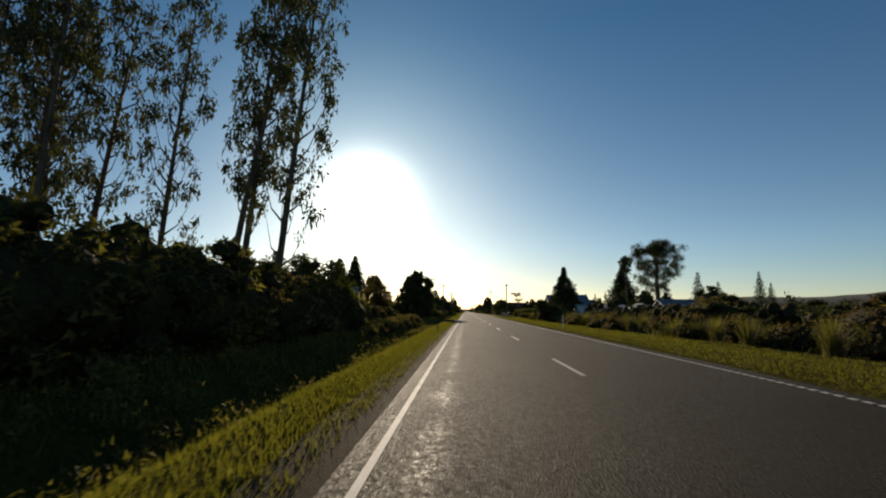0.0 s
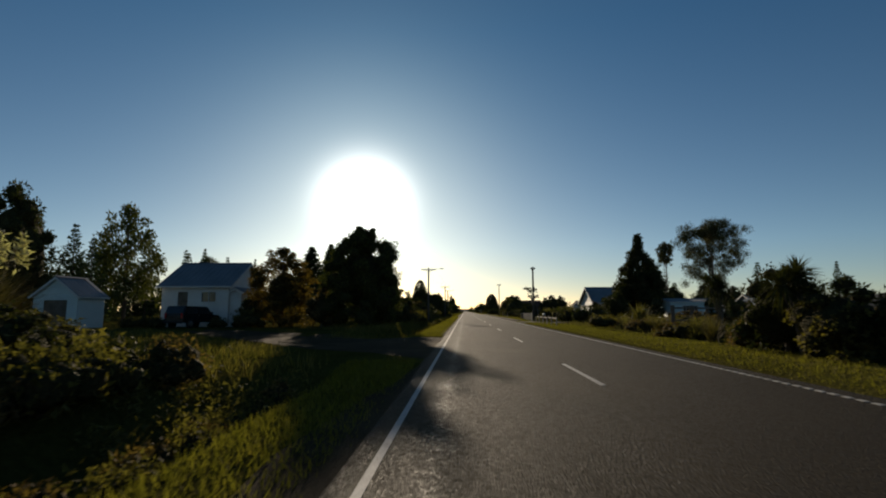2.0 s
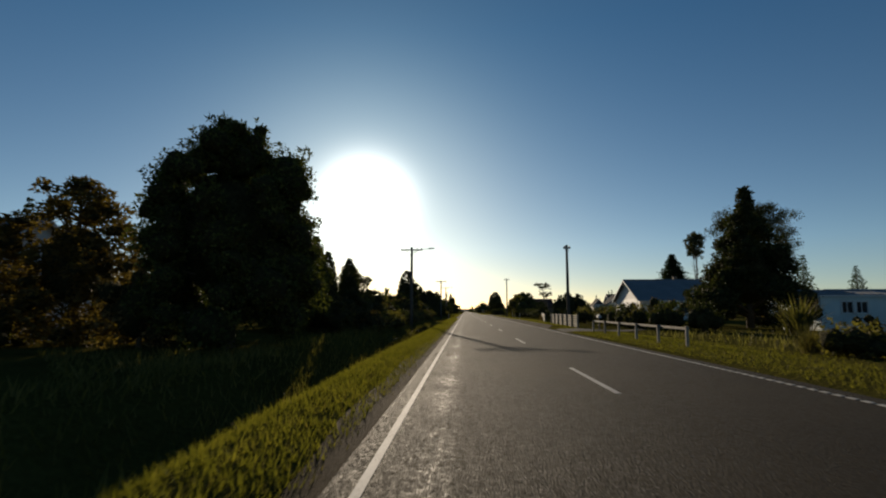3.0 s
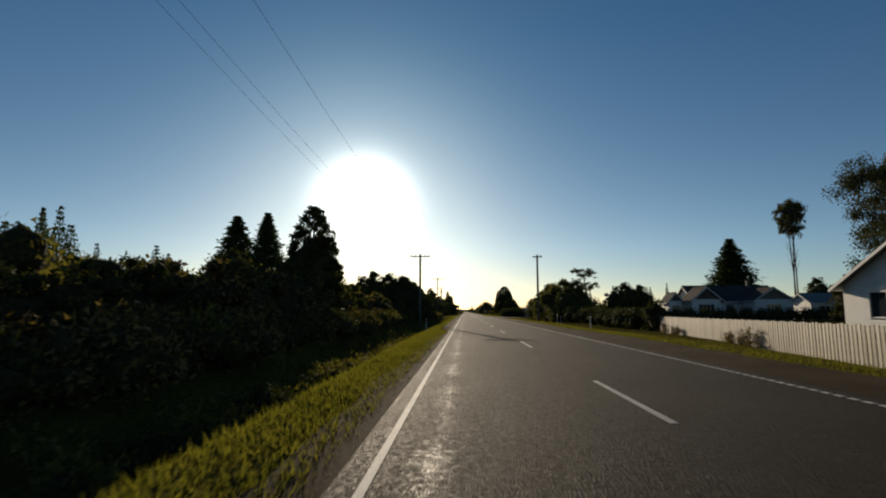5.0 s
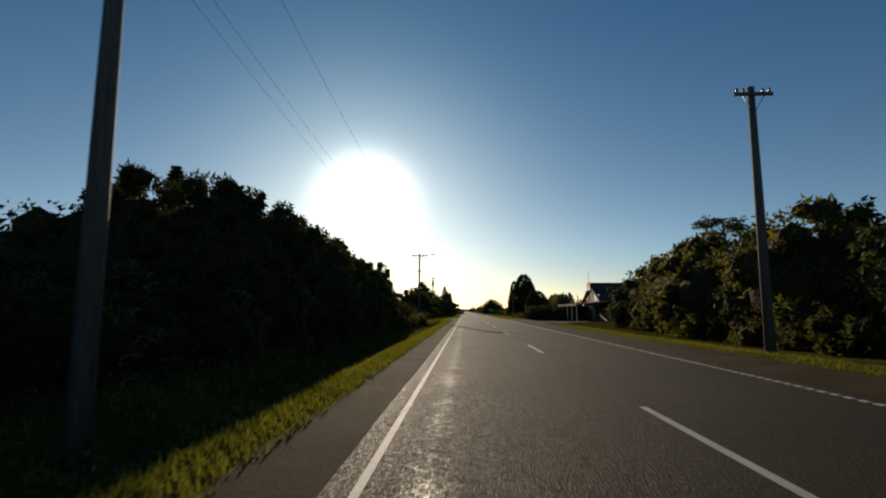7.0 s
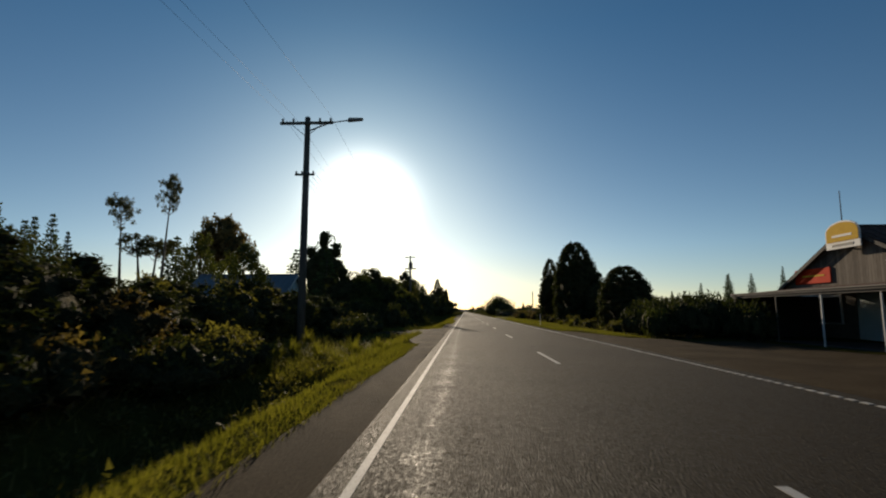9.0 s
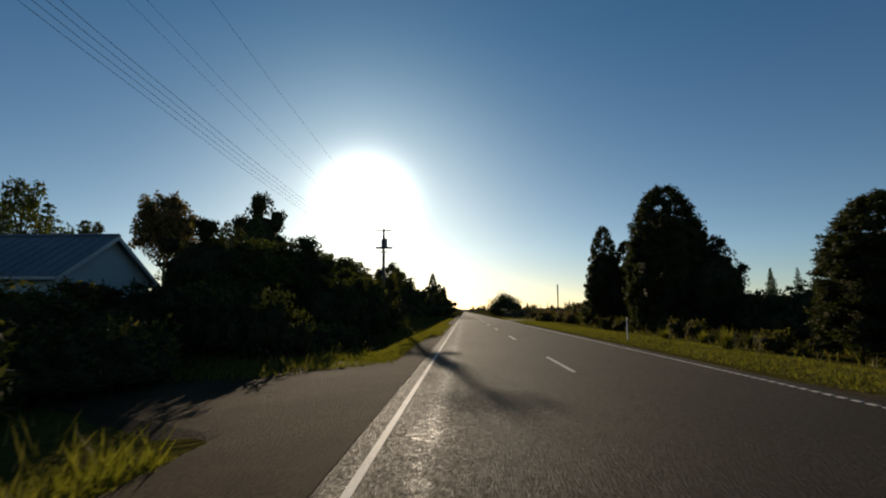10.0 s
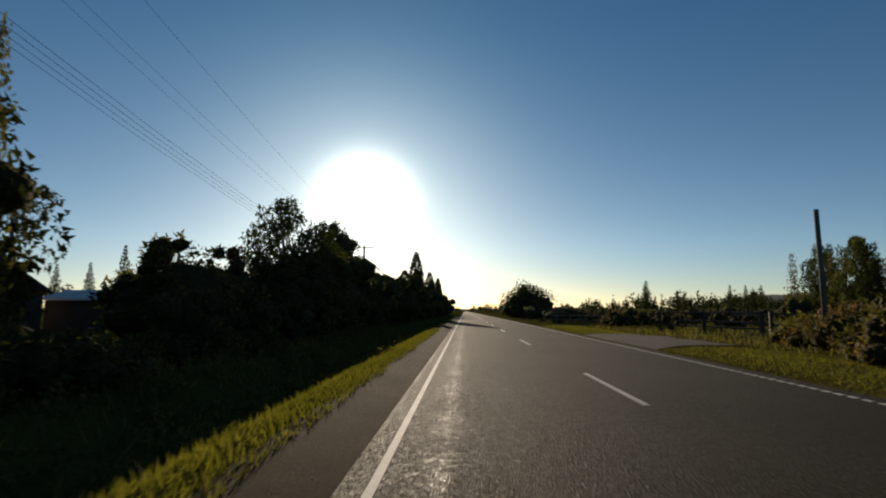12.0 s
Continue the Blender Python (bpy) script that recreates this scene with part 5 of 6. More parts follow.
# ---------------------------------------------------------------- poles and wires
def power_pole(x, y, h, arms=1, half=1.05, lamp=False, transformer=False, low=False, label="weathered timber power pole with a crossarm"):
    p = tagged(empty("power_pole", x, y, ground_z(x, y)), label, "power pole", "power poles")
    part("shaft", tube(bmesh.new(), [(0, 0, -0.3), (0, 0, h * 0.5), (0, 0, h)], [0.16, 0.135, 0.105], 12), "pole", p)
    for k in range(arms):
        z = h - 0.25 - 0.85 * k
        arm = part("crossarm", boxed(-half, -0.16, z - 0.06, half, -0.105, z + 0.06, bevel=0.01), "pole", p)
        for u in (-half + 0.1, -half * 0.5, half * 0.5, half - 0.1):
            part("insulator", tube(bmesh.new(), [(u, -0.13, z + 0.062), (u, -0.13, z + 0.13), (u, -0.13, z + 0.2)], [0.03, 0.05, 0.025], 8), "ceramic", arm)
        for d in (-1, 1):
            part("brace", tube(bmesh.new(), [(d * half * 0.55, -0.12, z - 0.063), (d * 0.06, -0.12, z - 0.5)], [0.014, 0.014], 5), "chrome", arm)
    if low:
        arm = part("lower_crossarm", boxed(-0.38, -0.19, h - 2.37, 0.38, -0.135, h - 2.29, bevel=0.01), "pole", p)
        for u in (-0.33, -0.11, 0.11, 0.33):
            part("insulator", tube(bmesh.new(), [(u, -0.16, h - 2.288), (u, -0.16, h - 2.24), (u, -0.16, h - 2.19)], [0.025, 0.04, 0.02], 8), "ceramic", arm)
    part("pole_cap", tube(bmesh.new(), [(0, 0, h + 0.002), (0, 0, h + 0.04)], [0.115, 0.09], 10), "chrome", p)
    if lamp:
        a = part("lamp_arm", tube(bmesh.new(), [(0.1, 0, h - 0.5), (0.9, 0, h - 0.2), (1.7, 0, h - 0.1)], [0.03, 0.028, 0.025], 7), "chrome", p)
        part("lamp_head", prism([(1.6, h - 0.16), (2.15, h - 0.12), (2.2, h - 0.05), (1.65, h - 0.04)], "y", -0.1, 0.1), "ceramic", a)
    if transformer:
        t = part("transformer", tube(bmesh.new(), [(0, 0.42, h - 1.75), (0, 0.42, h - 1.7), (0, 0.42, h - 1.0), (0, 0.42, h - 0.95)], [0.26, 0.3, 0.3, 0.22], 14), "ceramic", p, "grey transformer can")
        for d in (-0.12, 0.12):
            part("bushing", tube(bmesh.new(), [(d, 0.42, h - 0.948), (d, 0.42, h - 0.7)], [0.05, 0.03], 7), "ceramic", t)
        part("platform", boxed(-0.8, 0.13, h - 1.9, 0.8, 0.72, h - 1.76, bevel=0.01), "pole", p)
        part("cable_guard", tube(bmesh.new(), [(0.2, -0.02, 0.0), (0.17, -0.02, 3.2), (0.15, -0.02, h - 2.2)], [0.02, 0.02, 0.02], 6), "ceramic", p, "pale cable guard running up the pole")
        for d in (-0.65, -0.4, 0.4, 0.65):
            part("fuse", tube(bmesh.new(), [(d, -0.13, h - 1.03), (d, -0.2, h - 0.65)], [0.035, 0.02], 6), "ceramic", p)
    return p


WEST_POLES = [(-5.6, 8, 7.4), (-5.4, 62, 7.4), (-5.1, 119, 7.7), (-4.75, 172.2, 8.0), (-6.1, 233.5, 8.9), (-7.7, 287.0, 9.2), (-10.5, 340, 8.0), (-9.5, 396, 8.0), (-8.5, 452, 8.0)]
for i, (x, y, h) in enumerate(WEST_POLES[2:]):
    power_pole(x, y, h, 1, 0.75 if i == 3 else 1.05, i in (0, 2), i == 3, i > 1, "timber power pole carrying a transformer on a platform" if i == 3 else "weathered timber power pole with a crossarm and lamp" if i in (0, 2) else "weathered timber power pole with a crossarm")
for x, y, h in ((9.5, 118, 7.4), (9.1, 181.8, 8.3)):
    power_pole(x, y, h, 1, 0.35 if y < 150 else 0.6)
p = tagged(empty("utility_pole", 12.2, 306, ground_z(12.2, 306)), "plain dark timber pole without a crossarm", "pole")
part("shaft", tube(bmesh.new(), [(0, 0, -0.3), (0, 0, 4.75)], [0.1, 0.08], 10), "pole", p)
part("pole_cap", tube(bmesh.new(), [(0, 0, 4.752), (0, 0, 4.78)], [0.085, 0.08], 10), "chrome", p)
lines = tagged(empty("power_line", 0, 0, 0), "thin dark overhead wires strung between the poles", "power line")


def wire(a, b, sag=0.5, r=0.0045):
    a, b = Vector(a), Vector(b)
    pts = [a.lerp(b, k / 8) - Vector((0, 0, 4 * sag * (k / 8) * (1 - k / 8))) for k in range(9)]
    part("wire", tube(bmesh.new(), pts, [r] * 9, 4), "wire", lines)


for (x0, y0, h0), (x1, y1, h1) in zip(WEST_POLES[2:], WEST_POLES[3:]):
    for u in (-0.95, -0.5, 0.95):
        wire((x0 + u, y0 - 0.13, h0 - 0.08), (x1 + u, y1 - 0.13, h1 - 0.08), 0.9)
for (x0, y0, h0), (x1, y1, h1) in zip(WEST_POLES[4:-1], WEST_POLES[5:]):
    for u in (-0.33, -0.11, 0.11, 0.33):
        wire((x0 + u, y0 - 0.16, h0 - 2.3), (x1 + u, y1 - 0.16, h1 - 2.3), 1.0, 0.006)


# ---------------------------------------------------------------- fences and small roadside things
def paling_fence():
    f = tagged(empty("fence", 0, 0, 0), "cream paling fence along the verge, close-boarded", "fence")
    a, b = Vector((9.0, 129.0, 0)), Vector((11.7, 149.3, 0))
    n = 124
    d = (b - a).normalized()
    turn = math.degrees(math.atan2(d.y, d.x))
    me = part("paling", boxed(0.0, -0.012, 0.0, 0.122, 0.012, 1.0, bevel=0.004), "cream", f)
    for i in range(n):
        o = me if i == 0 else new("paling", me.data)
        q = a.lerp(b, i / n)
        o.parent = f
        o.matrix_local = pose(q.x, q.y, -0.1 + 0.015 * math.sin(i * 1.7), 0, 0, turn + 1.5 * math.sin(i * 2.9))
    for z in (0.15, 0.7):
        o = part("rail", boxed(0, -0.07, z, (b - a).length, -0.016, z + 0.07), "timber", f)
        o.matrix_local = pose(a.x, a.y, -0.05, 0, 0, turn)
    for k in range(10):
        q = a.lerp(b, k / 9)
        o = part("post", boxed(-0.05, -0.165, -0.2, 0.05, -0.075, 0.95), "timber", f)
        o.matrix_local = pose(q.x, q.y, -0.05, 0, 0, turn)


paling_fence()


def creeper(x, y, seed, wide, high):
    """Bare arching runners with a few dry leaves, leaning against the palings."""
    r = R(seed)
    top = tagged(empty("creeper", x, y, ground_z(x, y)), "dry twiggy creeper at the foot of the paling fence", "creeper")
    tips = []
    for i in range(16):
        d, z = (r.random() - 0.5) * wide * 1.6, high * (0.3 + 0.7 * r.random())
        pts = [(0.05 * r.normal(), 0.1 * d, -0.02), (0.04, 0.45 * d, z), (0.02, 0.8 * d, z * (0.75 + 0.3 * r.random())), (-0.06, d, z * 0.35 * r.random())]
        part("runner", tube(bmesh.new(), pts, [0.012, 0.009, 0.007, 0.003], 4), "bark", top)
        tips += [tuple(Vector(p) + Vector(r.normal(size=3)) * 0.04) for p in pts[1:]]
    lv = new("foliage", array_mesh("foliage", leaves(r, tips, [0.1] * len(tips), 420, 0.07, 0.9, 0.2, slim=0.5, tri=True), 3, "leaf_brown"))
    lv.parent = top


for i, (x, y, w, h) in enumerate(((9.75, 136.2, 1.5, 0.62), (9.95, 137.9, 0.9, 0.4), (10.9, 145.0, 0.8, 0.42), (11.15, 147.2, 0.9, 0.55))):
    creeper(x, y, 300 + i, w, h)


def rail_fence(points, h, rails, label, material="timber", name="rail_fence", post=0.06, spacing=2.6):
    f = tagged(empty(name, 0, 0, 0), label, "fence")
    for (ax, ay), (bx, by) in zip(points, points[1:]):
        ln = math.hypot(bx - ax, by - ay)
        turn = math.degrees(math.atan2(by - ay, bx - ax))
        n = max(1, round(ln / spacing))
        for i in range(n + 1):
            u = i / n
            x, y = ax + (bx - ax) * u, ay + (by - ay) * u
            o = part("post", boxed(-post, -post, -0.3, post, post, h, bevel=0.01), material, f)
            o.matrix_local = pose(x, y, ground_z(x, y), 0, 0, turn)
        for z in rails:
            o = part("rail", boxed(0.02, -post - 0.04, z - 0.045, ln - 0.02, -post - 0.003, z + 0.045, bevel=0.008), material, f)
            o.matrix_local = pose(ax, ay, (ground_z(ax, ay) + ground_z(bx, by)) / 2, 0, 0, turn)
    return f


rail_fence([(7.2, 87.5), (7.4, 100.5)], 0.66, (0.6,), "pale timber culvert rail beside the road", "old_timber", "guard_rail", 0.045, 2.6)
rail_fence([(7.8, 106.5), (8.4, 121)], 0.95, (0.12, 0.27, 0.42, 0.57, 0.72, 0.87), "pale close-railed garden fence on the verge", "old_timber", "garden_fence", 0.05, 2.4)
rail_fence([(10.1, 72.2), (15.5, 78.5)], 1.5, (1.36, 0.75), "weathered timber yard rails in the scrub", "timber", "gate_frame", 0.08, 2.8)
rail_fence([(14.6, 314), (12.6, 322)], 1.3, (0.4, 0.7, 1.2), "dark timber farm gate beside the road", "dark_wall", "farm_gate", 0.07, 4.1)
rail_fence([(14.9, 313.8), (18.6, 313.0)], 1.25, (0.6, 1.15), "weathered post-and-rail fence at a farm entrance", "dark_wall", "rail_fence", 0.07, 1.8)
rail_fence([(14.5, 318), (28, 322)], 1.1, (0.5, 1.0), "weathered post-and-rail fence at a farm entrance", "timber", "rail_fence", 0.08, 2.6)
rail_fence([(8.6, 345), (14.2, 330)], 0.95, (0.4, 0.8), "weathered post-and-rail fence at a farm entrance", "timber", "rail_fence", 0.07, 2.6)


rail_fence([(-4.9, 260.4), (-4.9, 262.6)], 0.95, (0.88,), "low pale timber rail in the roadside ditch", "old_timber", "garden_rail", 0.045, 2.6)


def marker_post(x, y, h=0.95):
    m = tagged(empty("marker_post", x, y, ground_z(x, y)), "white roadside marker post with a red band", "marker post", "marker posts")
    part("post", prism([(-0.025, -0.3), (0.025, -0.3), (0.025, h - 0.03), (0, h), (-0.025, h - 0.03)], "y", -0.015, 0.015), "white", m)
    part("reflector", boxed(-0.024, -0.019, h - 0.22, 0.024, -0.0155, h - 0.13), "lamp_red", m, "red reflector band")


peg = tagged(empty("marker_peg", -1.55, 29.2, ground_z(-1.55, 29.2)), "short dark timber peg standing in the verge grass", "marker post")
part("post", boxed(-0.035, -0.035, -0.2, 0.035, 0.035, 0.5, bevel=0.008), "timber", peg)
for x, y in ((6.6, 35.0), (6.8, 260.5), (9.0, 155.2), (9.1, 169.0), (-2.6, 152.5)):
    marker_post(x, y)


def letterbox(x, y, label, material="white", turn=0):
    b = tagged(empty("letterbox", x, y, ground_z(x, y), turn), label, "letterbox")
    part("post", boxed(-0.04, -0.04, -0.2, 0.04, 0.04, 0.8, bevel=0.006), "timber", b)
    c = part("box", prism([(-0.11, 0.803), (0.11, 0.803), (0.11, 0.93), (0, 1.0), (-0.11, 0.93)], "y", -0.2, 0.2), material, b)
    part("slot", boxed(-0.08, -0.206, 0.89, 0.08, -0.201, 0.91), "ink", c)


marker_post(9.7, 170.2, 0.7)
letterbox(8.9, 105.0, "white letterbox on a post at the verge")
for bx, by, bh in ((18.3, 312.6, 1.62), (17.4, 313.6, 1.4)):
    board = tagged(empty("sign", bx, by, ground_z(bx, by)), "small orange board on two posts behind the fence", "sign")
    part("panel", prism([(-0.36, bh - 0.5), (0.36, bh - 0.5), (0.36, bh - 0.12), (0.2, bh), (-0.2, bh), (-0.36, bh - 0.12)], "y", -0.02, 0.02), "orange", board)
    for u in (-0.27, 0.27):
        part("post", boxed(u - 0.03, 0.024, -0.2, u + 0.03, 0.08, bh - 0.15), "timber", board)


def parked_suv(x, y, turn):
    c = tagged(empty("car", x, y, ground_z(x, y), turn), "dark parked off-road car on the gravel drive", "car")
    side = [(-2.2, 0.45), (2.15, 0.45), (2.25, 0.75), (2.15, 1.0), (1.2, 1.08), (0.6, 1.7), (-1.9, 1.74), (-2.2, 1.1)]
    bm = prism([(p[0], p[1]) for p in side], "y", -0.88, 0.88)
    bmesh.ops.bevel(bm, geom=[e for e in bm.edges if e.calc_length() > 0.1], offset=0.07, segments=2, affect="EDGES")
    body = part("body", bm, "car", c)
    for s in (-1, 1):
        p, q = sorted((s * 0.878, s * 0.887))
        part("side_window", prism([(-1.75, 1.12), (-0.6, 1.12), (-0.6, 1.58), (-1.7, 1.6)], "y", p, q), "glass", body)
        part("side_window", prism([(-0.5, 1.12), (0.95, 1.12), (0.5, 1.58), (-0.5, 1.58)], "y", p, q), "glass", body)
        part("door_handle", boxed(-0.55, min(s * 0.89, s * 0.91), 1.0, -0.4, max(s * 0.89, s * 0.91), 1.03), "chrome", body)
        part("mirror", boxed(0.85, min(s * 0.9, s * 1.1), 1.1, 1.0, max(s * 0.9, s * 1.1), 1.28, bevel=0.03), "car", body)
        part("headlight", boxed(2.17, s * 0.6 - 0.17, 0.76, 2.24, s * 0.6 + 0.17, 0.92, bevel=0.02), "chrome", body)
        part("tail_light", boxed(-2.25, s * 0.72 - 0.08, 0.8, -2.19, s * 0.72 + 0.08, 1.2, bevel=0.02), "lamp_red", body)
        for u in (-1.35, 1.35):
            w = part("wheel", tube(bmesh.new(), [(u, s * 0.68, 0.36), (u, s * 0.7, 0.36), (u, s * 0.9, 0.36), (u, s * 0.92, 0.36)], [0.3, 0.36, 0.36, 0.3], 20), "rubber", c)
            part("rim", tube(bmesh.new(), [(u, s * 0.921, 0.36), (u, s * 0.935, 0.36)], [0.21, 0.18], 16), "chrome", w)
    part("rear_window", prism([(-2.17, 1.15), (-1.97, 1.62), (-1.99, 1.63), (-2.2, 1.16)], "y", -0.7, 0.7), "glass", body)
    part("bumper", boxed(-2.32, -0.85, 0.42, -2.2, 0.85, 0.62, bevel=0.03), "rubber", body)


parked_suv(-21.9, 87.4, 80)


# ---------------------------------------------------------------- gravel drives
def apron(name, pts, label, material="gravel"):
    bm = bmesh.new()
    n = 14
    (a, b, c, d) = [Vector(p) for p in pts]
    grid = [[None] * (n + 1) for _ in range(n + 1)]
    for i in range(n + 1):
        for j in range(n + 1):
            p = a.lerp(b, i / n).lerp(d.lerp(c, i / n), j / n)
            grid[i][j] = bm.verts.new((p.x, p.y, max(ground_z(p.x, p.y), -0.25 if p.x < -2 or p.x > 9 else -0.03) + (0.02 if 0 < i < n and j < n else -0.06)))
    for i in range(n):
        for j in range(n):
            bm.faces.new((grid[i][j], grid[i + 1][j], grid[i + 1][j + 1], grid[i][j + 1]))
    ob = part(name, bm, material)
    tagged(ob, label, "drive", kind="structure")


apron("gravel_drive", ((-0.98, 59.5), (-0.98, 71), (-20, 85), (-19, 80)), "dark gravel apron and drive to the cottage", "shoulder")
apron("gravel_drive_2", ((-1.0, 242.5), (-1.0, 251.5), (-13, 255), (-13, 250)), "brown gravel drive into a garden", "shoulder")
apron("gravel_forecourt", ((5.75, 212), (13.1, 222), (13.1, 238), (5.75, 240)), "worn dark gravel forecourt of the shop", "shoulder")
apron("gravel_drive_3", ((5.75, 304.5), (10.4, 307.5), (10.4, 317), (5.75, 315.5)), "gravel farm entrance")
apron("gravel_drive_4", ((5.75, 101), (7.2, 101), (14, 106), (5.75, 106)), "gravel garden entrance")


def shoulder(name, x0, x1, y0, y1, lift=0.022):
    """The unsealed shoulder, a ragged strip between seal and grass."""
    bm, prev = bmesh.new(), None
    n = int((y1 - y0) / 1.5)
    for i in range(n + 1):
        y = y0 + (y1 - y0) * i / n
        fade = min(1, i / 5, (n - i) / 5)
        far = x0 + (x1 - x0) * fade + 0.18 * noise.noise((y * 0.5, x1, 0))
        row = [bm.verts.new((x, y, ground_z(x, y) + lift)) for x in (x0, x0 + (far - x0) * 0.5, far)]
        if prev:
            for k in range(2):
                bm.faces.new((prev[k], prev[k + 1], row[k + 1], row[k]))
        prev = row
    bmesh.ops.recalc_face_normals(bm, faces=bm.faces[:])
    tagged(part(name, bm, "shoulder"), "brown gravel shoulder beside the seal", "shoulder", kind="structure")


shoulder("gravel_shoulder", -0.98, -1.65, 148, 266)
shoulder("gravel_shoulder_3", -0.98, -2.35, 229, 256, 0.029)
shoulder("gravel_shoulder_4", -0.98, -1.45, -6, 60)
shoulder("gravel_shoulder_5", -0.98, -1.45, 70, 149)
shoulder("gravel_shoulder_6", -0.98, -1.75, 265, 420)
shoulder("gravel_shoulder_2", 5.72, 7.35, 106, 248)


# ---------------------------------------------------------------- far land
def ridge_hill(name, x, y, length, height, turn, seed):
    bm = bmesh.new()
    n, m = 60, 8
    rows = []
    for i in range(n + 1):
        u = i / n
        h = height * math.sin(math.pi * u) ** 0.5 * (0.8 + 0.35 * noise.noise((u * 5, seed, 0)) + 0.12 * noise.noise((u * 21, seed, 0)))
        rows.append([bm.verts.new(((u - 0.5) * length, (k / m - 0.5) * height * 9, max(-8, h * math.sin(math.pi * k / m) - 2))) for k in range(m + 1)])
    for r0, r1 in zip(rows, rows[1:]):
        for k in range(m):
            bm.faces.new((r0[k], r1[k], r1[k + 1], r0[k + 1])).smooth = True
    ob = part(name, bm, "hill")
    ob.matrix_world = pose(x, y, 0, 0, 0, turn)
    tagged(ob, "low wooded hill ridge on the horizon", "hill", kind="structure")


ridge_hill("hill_east", 1500, 1500, 1900, 88, -42, 1.0)
ridge_hill("hill_far", 500, 3200, 2200, 26, 5, 4.0)


def far_woods(name, x0, x1, y0, y1, count, h0, h1, seed, conifers, near=False):
    """A distant wood: pointed and round crowns of leaf faces, joined."""
    r = R(seed)
    vs = []
    for i in range(count):
        x, y, h = x0 + (x1 - x0) * r.random(), y0 + (y1 - y0) * r.random(), h0 + (h1 - h0) * r.random() ** 2
        if r.random() < conifers:
            cs = [(x, y, h * k / 8) for k in range(9)]
            rs = [h * 0.2 * (1.02 - k / 8) + 0.2 for k in range(9)]
        else:
            cs = [(x + r.normal() * h * 0.22, y + r.normal() * h * 0.22, h * (0.25 + 0.5 * r.random())) for k in range(7)]
            rs = [h * 0.27] * 7
        vs.append(leaves(r, cs, rs, 900 if near else 230, 0.27 if near else h * 0.11, 1.0, 0.1, slim=0.65, tri=True))
    ob = new(name, array_mesh(name, np.concatenate(vs), 3, "leaf_dark"))
    tagged(ob, "distant dark wood along the horizon", "wood", kind="stuff")


far_woods("far_wood", 60, 330, 440, 560, 150, 4, 8.5, 1, 0.4)
far_woods("far_wood", 12, 130, 520, 760, 110, 3, 9, 2, 0.3)
far_woods("far_wood", -160, -14, 420, 640, 120, 5, 14, 3, 0.6)
far_woods("far_wood", 90, 330, 150, 330, 90, 4, 9, 4, 0.25)
far_woods("far_wood", -120, -42, 20, 300, 90, 5, 11, 5, 0.4)
far_woods("far_wood", 24, 90, 225, 300, 60, 2.0, 5, 6, 0.3, True)
far_woods("far_wood", -34, -13, 100, 215, 70, 3, 5.5, 7, 0.3, True)
far_woods("far_wood", -130, -7, 1150, 1400, 60, 7, 15, 8, 0.3)
far_woods("far_wood", 70, 200, 470, 520, 90, 7.0, 10.5, 10, 0.4)
far_woods("far_wood", 9, 190, 1150, 1400, 70, 7, 15, 9, 0.3)


# ---------------------------------------------------------------- grass
def grass_strip(name, spots, material, h0, h1, wide, seed, label):
    """Blades standing on the ground; spots is n x 2."""
    r = R(seed)
    n = len(spots)
    z = np.array([ground_z(x, y) for x, y in spots])
    a = r.random(n) * 6.283
    side = np.stack([np.cos(a), np.sin(a), np.zeros(n)], 1) * wide
    lean = r.normal(size=(n, 3)) * 0.35
    lean[:, 2] = 1
    h = (h0 + (h1 - h0) * r.random(n) ** 2)[:, None]
    b = np.stack([spots[:, 0], spots[:, 1], z - 0.01], 1)
    v = np.stack([b - side, b + side, b + lean * h], 1)
    ob = new(name, array_mesh(name, v, 3, material))
    tagged(ob, label, "grass", kind="stuff")


def spots(n, x0, x1, y0, y1, seed, power=1.0, clump=0.0, keep=None):
    r = R(seed)
    p = np.stack([x0 + (x1 - x0) * r.random(n) ** power, y0 + (y1 - y0) * r.random(n)], 1)
    if clump:
        k = np.array([noise.noise((x * 1.3, y * 0.9, seed)) for x, y in p])
        p = p[k > -clump]
    if keep is not None:
        p = p[[keep(x, y) for x, y in p]]
    return p


def on_verge_west(x, y):
    if x < -2.3 and (36 < y < 57 or 108 < y < 132):
        return False
    if x > -1.62 - 0.14 * noise.noise((y * 0.5, 8.0, 0)) and y > 284:
        return False
    if x > -1.6 and 150 < y < 264 or x > -2.3 and 233 < y < 250:
        return False
    if y > 248.4 + 0.9 * max(0.0, x + 4) ** 1.2:
        return True
    return not (59.5 < y < 71.5 or 0 < y - 242.3 + (1 + x) * 0.62 < 8)


def on_verge_east(x, y):
    if x < 7.3 + 0.25 * noise.noise((y * 0.4, 3.0, 0)) and 108 < y < 247:
        return False
    return not (211 < y < 240 or 304.5 < y < 315.5 or 100.5 < y < 106.5)


grass_strip("verge_grass", spots(310000, -1.15, -2.85, 0, 320, 1, 0.95, 0.55, on_verge_west), "blade", 0.05, 0.15, 0.009, 1, "short sunlit grass on the western verge")
grass_strip("verge_grass", spots(70000, -1.05, -1.9, 0, 320, 2, 1.0, 0.25, on_verge_west), "bank", 0.03, 0.1, 0.01, 2, "sparse dry grass at the seal's edge")
grass_strip("bank_grass", spots(45000, -3.2, -7.0, 0, 310, 3, 1.0, 0.25, on_verge_west), "bank", 0.15, 0.45, 0.018, 3, "rank grass in and behind the ditch")


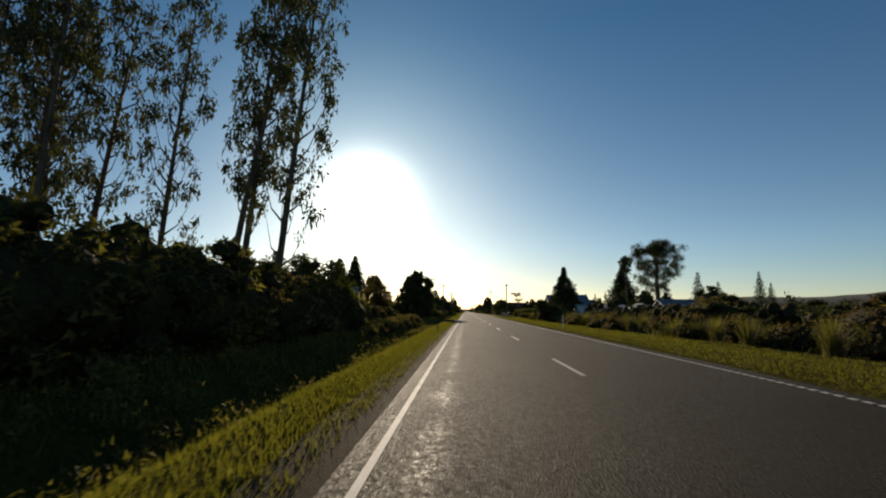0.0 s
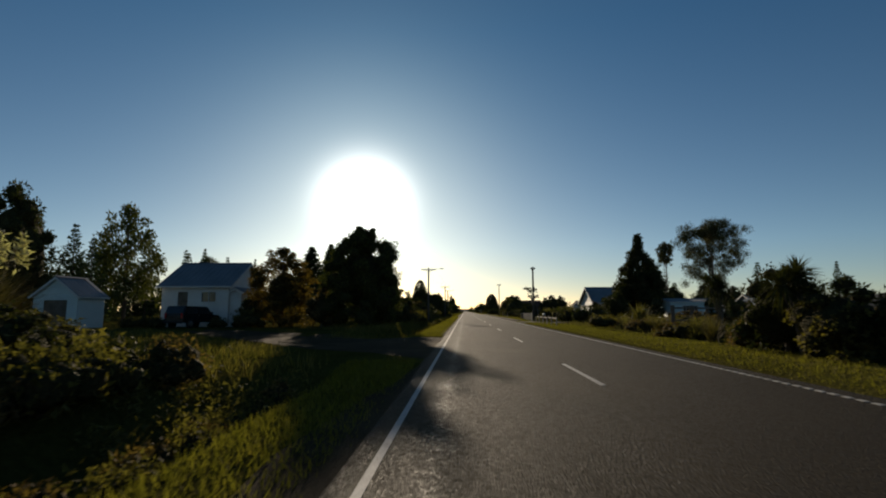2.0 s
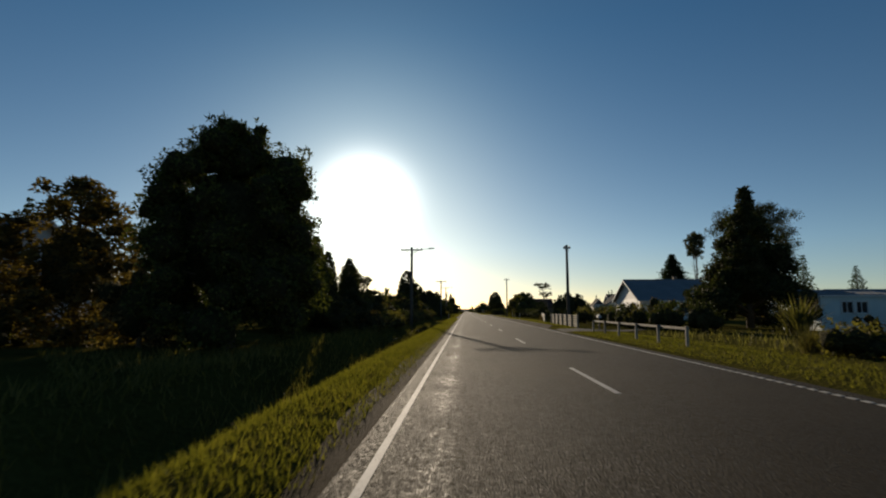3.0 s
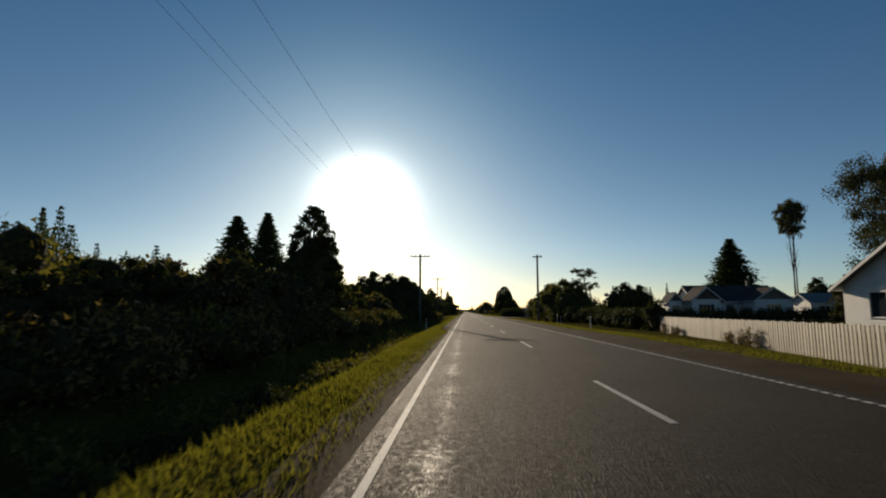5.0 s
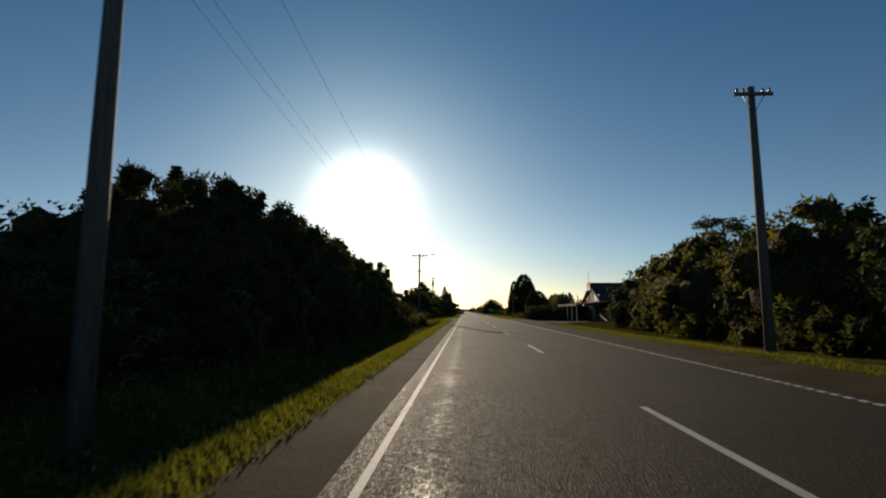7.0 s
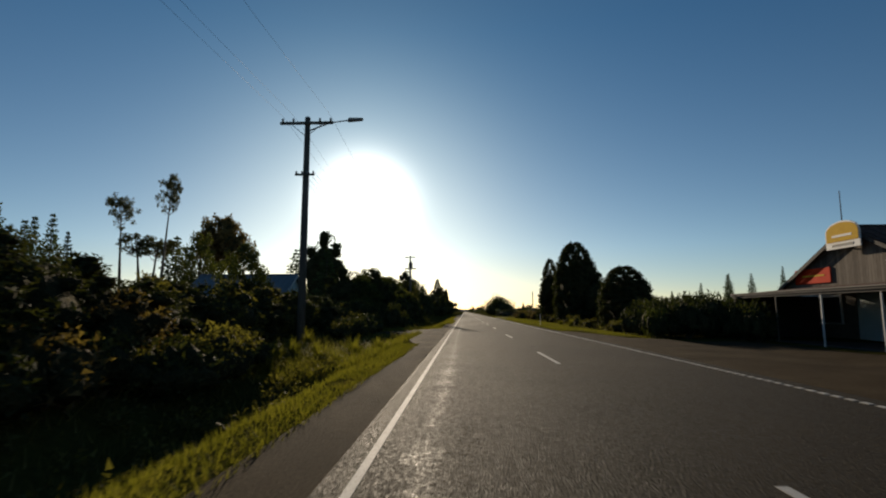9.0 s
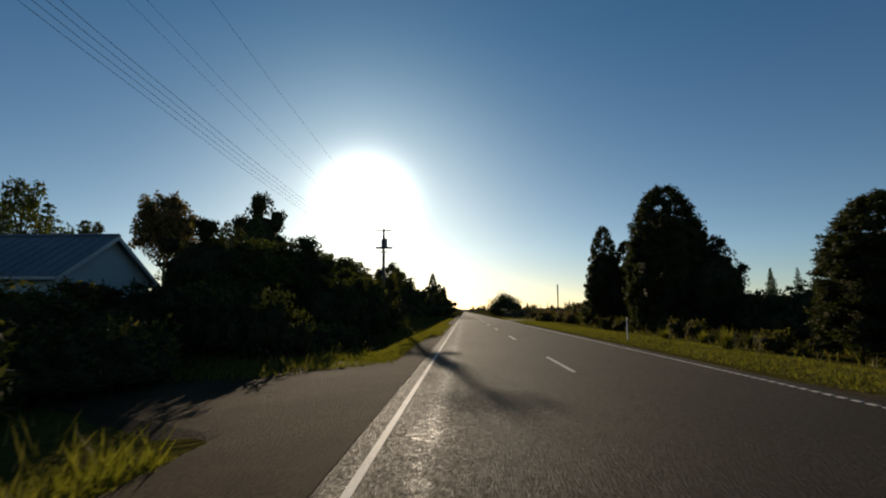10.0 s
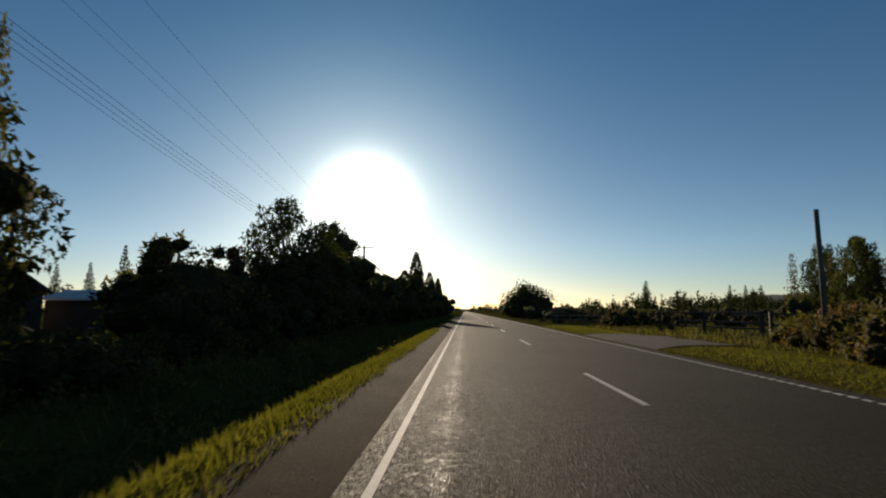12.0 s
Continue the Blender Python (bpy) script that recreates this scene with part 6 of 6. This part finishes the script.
def weeds(name, x0, x1, y0, y1, count, seed, label):
    """Low leafy weeds: small clumps of leaf faces on the ground."""
    r = R(seed)
    cs, rs = [], []
    for i in range(count):
        x, y, q = x0 + (x1 - x0) * r.random(), y0 + (y1 - y0) * r.random(), 0.18 + 0.3 * r.random()
        cs.append((x, y, ground_z(x, y) + q * 0.5))
        rs.append(q)
    ob = new(name, array_mesh(name, leaves(r, cs, rs, count * 44, 0.09, 0.8, 0.3, slim=0.6, tri=True), 3, "leaf_olive"))
    tagged(ob, label, "weeds", kind="stuff")


for y0, y1 in ((2, 57), (100, 168), (168, 228), (254, 325)):
    weeds("ditch_weeds", -3.0, -6.2, y0, y1, int((y1 - y0) * 10), 40 + int(y0), "low leafy weeds filling the roadside ditch")
grass_strip("rough_grass", spots(26000, -5.5, -21, 34, 86, 10, 1.2, 0.3, lambda x, y: not -1 < y - 59.5 + (1 + x) * 1.1 < 13), "bank", 0.15, 0.4, 0.024, 10, "rough brown-green grass in front of the cottage")
grass_strip("verge_grass", spots(9000, -2.6, -9.0, 248, 254, 19, 1.0, 0.3, on_verge_west), "blade", 0.06, 0.2, 0.016, 19, "grass edging that curves round the gravel")
grass_strip("tall_grass", spots(14000, -2.4, -5.6, 226, 246, 9, 1.0, 0.25, lambda x, y: x > -3.5 - 1.5 * max(0.0, 233.8 - y) and y < 242.2 - (1 + x) * 0.625), "blade", 0.15, 0.42, 0.016, 9, "tall sunlit grass on the bank by the drive")
grass_strip("verge_grass", spots(190000, 6.1, 9.3, 3, 330, 4, 1.0, 0.65, on_verge_east), "blade", 0.04, 0.12, 0.009, 4, "grass on the eastern verge")
grass_strip("verge_grass", spots(40000, 5.85, 7.8, 3, 330, 5, 1.0, 0.15, on_verge_east), "dry", 0.02, 0.08, 0.011, 5, "dry grass at the eastern seal's edge")
grass_strip("rough_grass", spots(50000, 9.8, 30, 3, 330, 6, 1.3, 0.2, lambda x, y: not (100 < y < 130 or 138 < y < 250)), "dry", 0.15, 0.45, 0.022, 6, "rank dry grass among the scrub")
for i, (x, y) in enumerate(((-4.4, 233.5), (-4.9, 231.5), (-4.2, 229.5), (-5.0, 228.0), (-4.5, 281.5), (-4.9, 283.2), (-4.2, 279.6), (8.6, 256), (8.9, 262), (9.2, 259), (-3.4, 230.6), (-3.8, 232.2), (-3.2, 234.0), (-3.5, 228.6), (-5.2, 229.9), (-5.6, 232.8), (-4.8, 226.8), (-3.1, 232.9))):
    put(TUSSOCK, x, y, 50 * i, 0.9 + 0.2 * (i % 3), 0.9 + 0.15 * (i % 4))
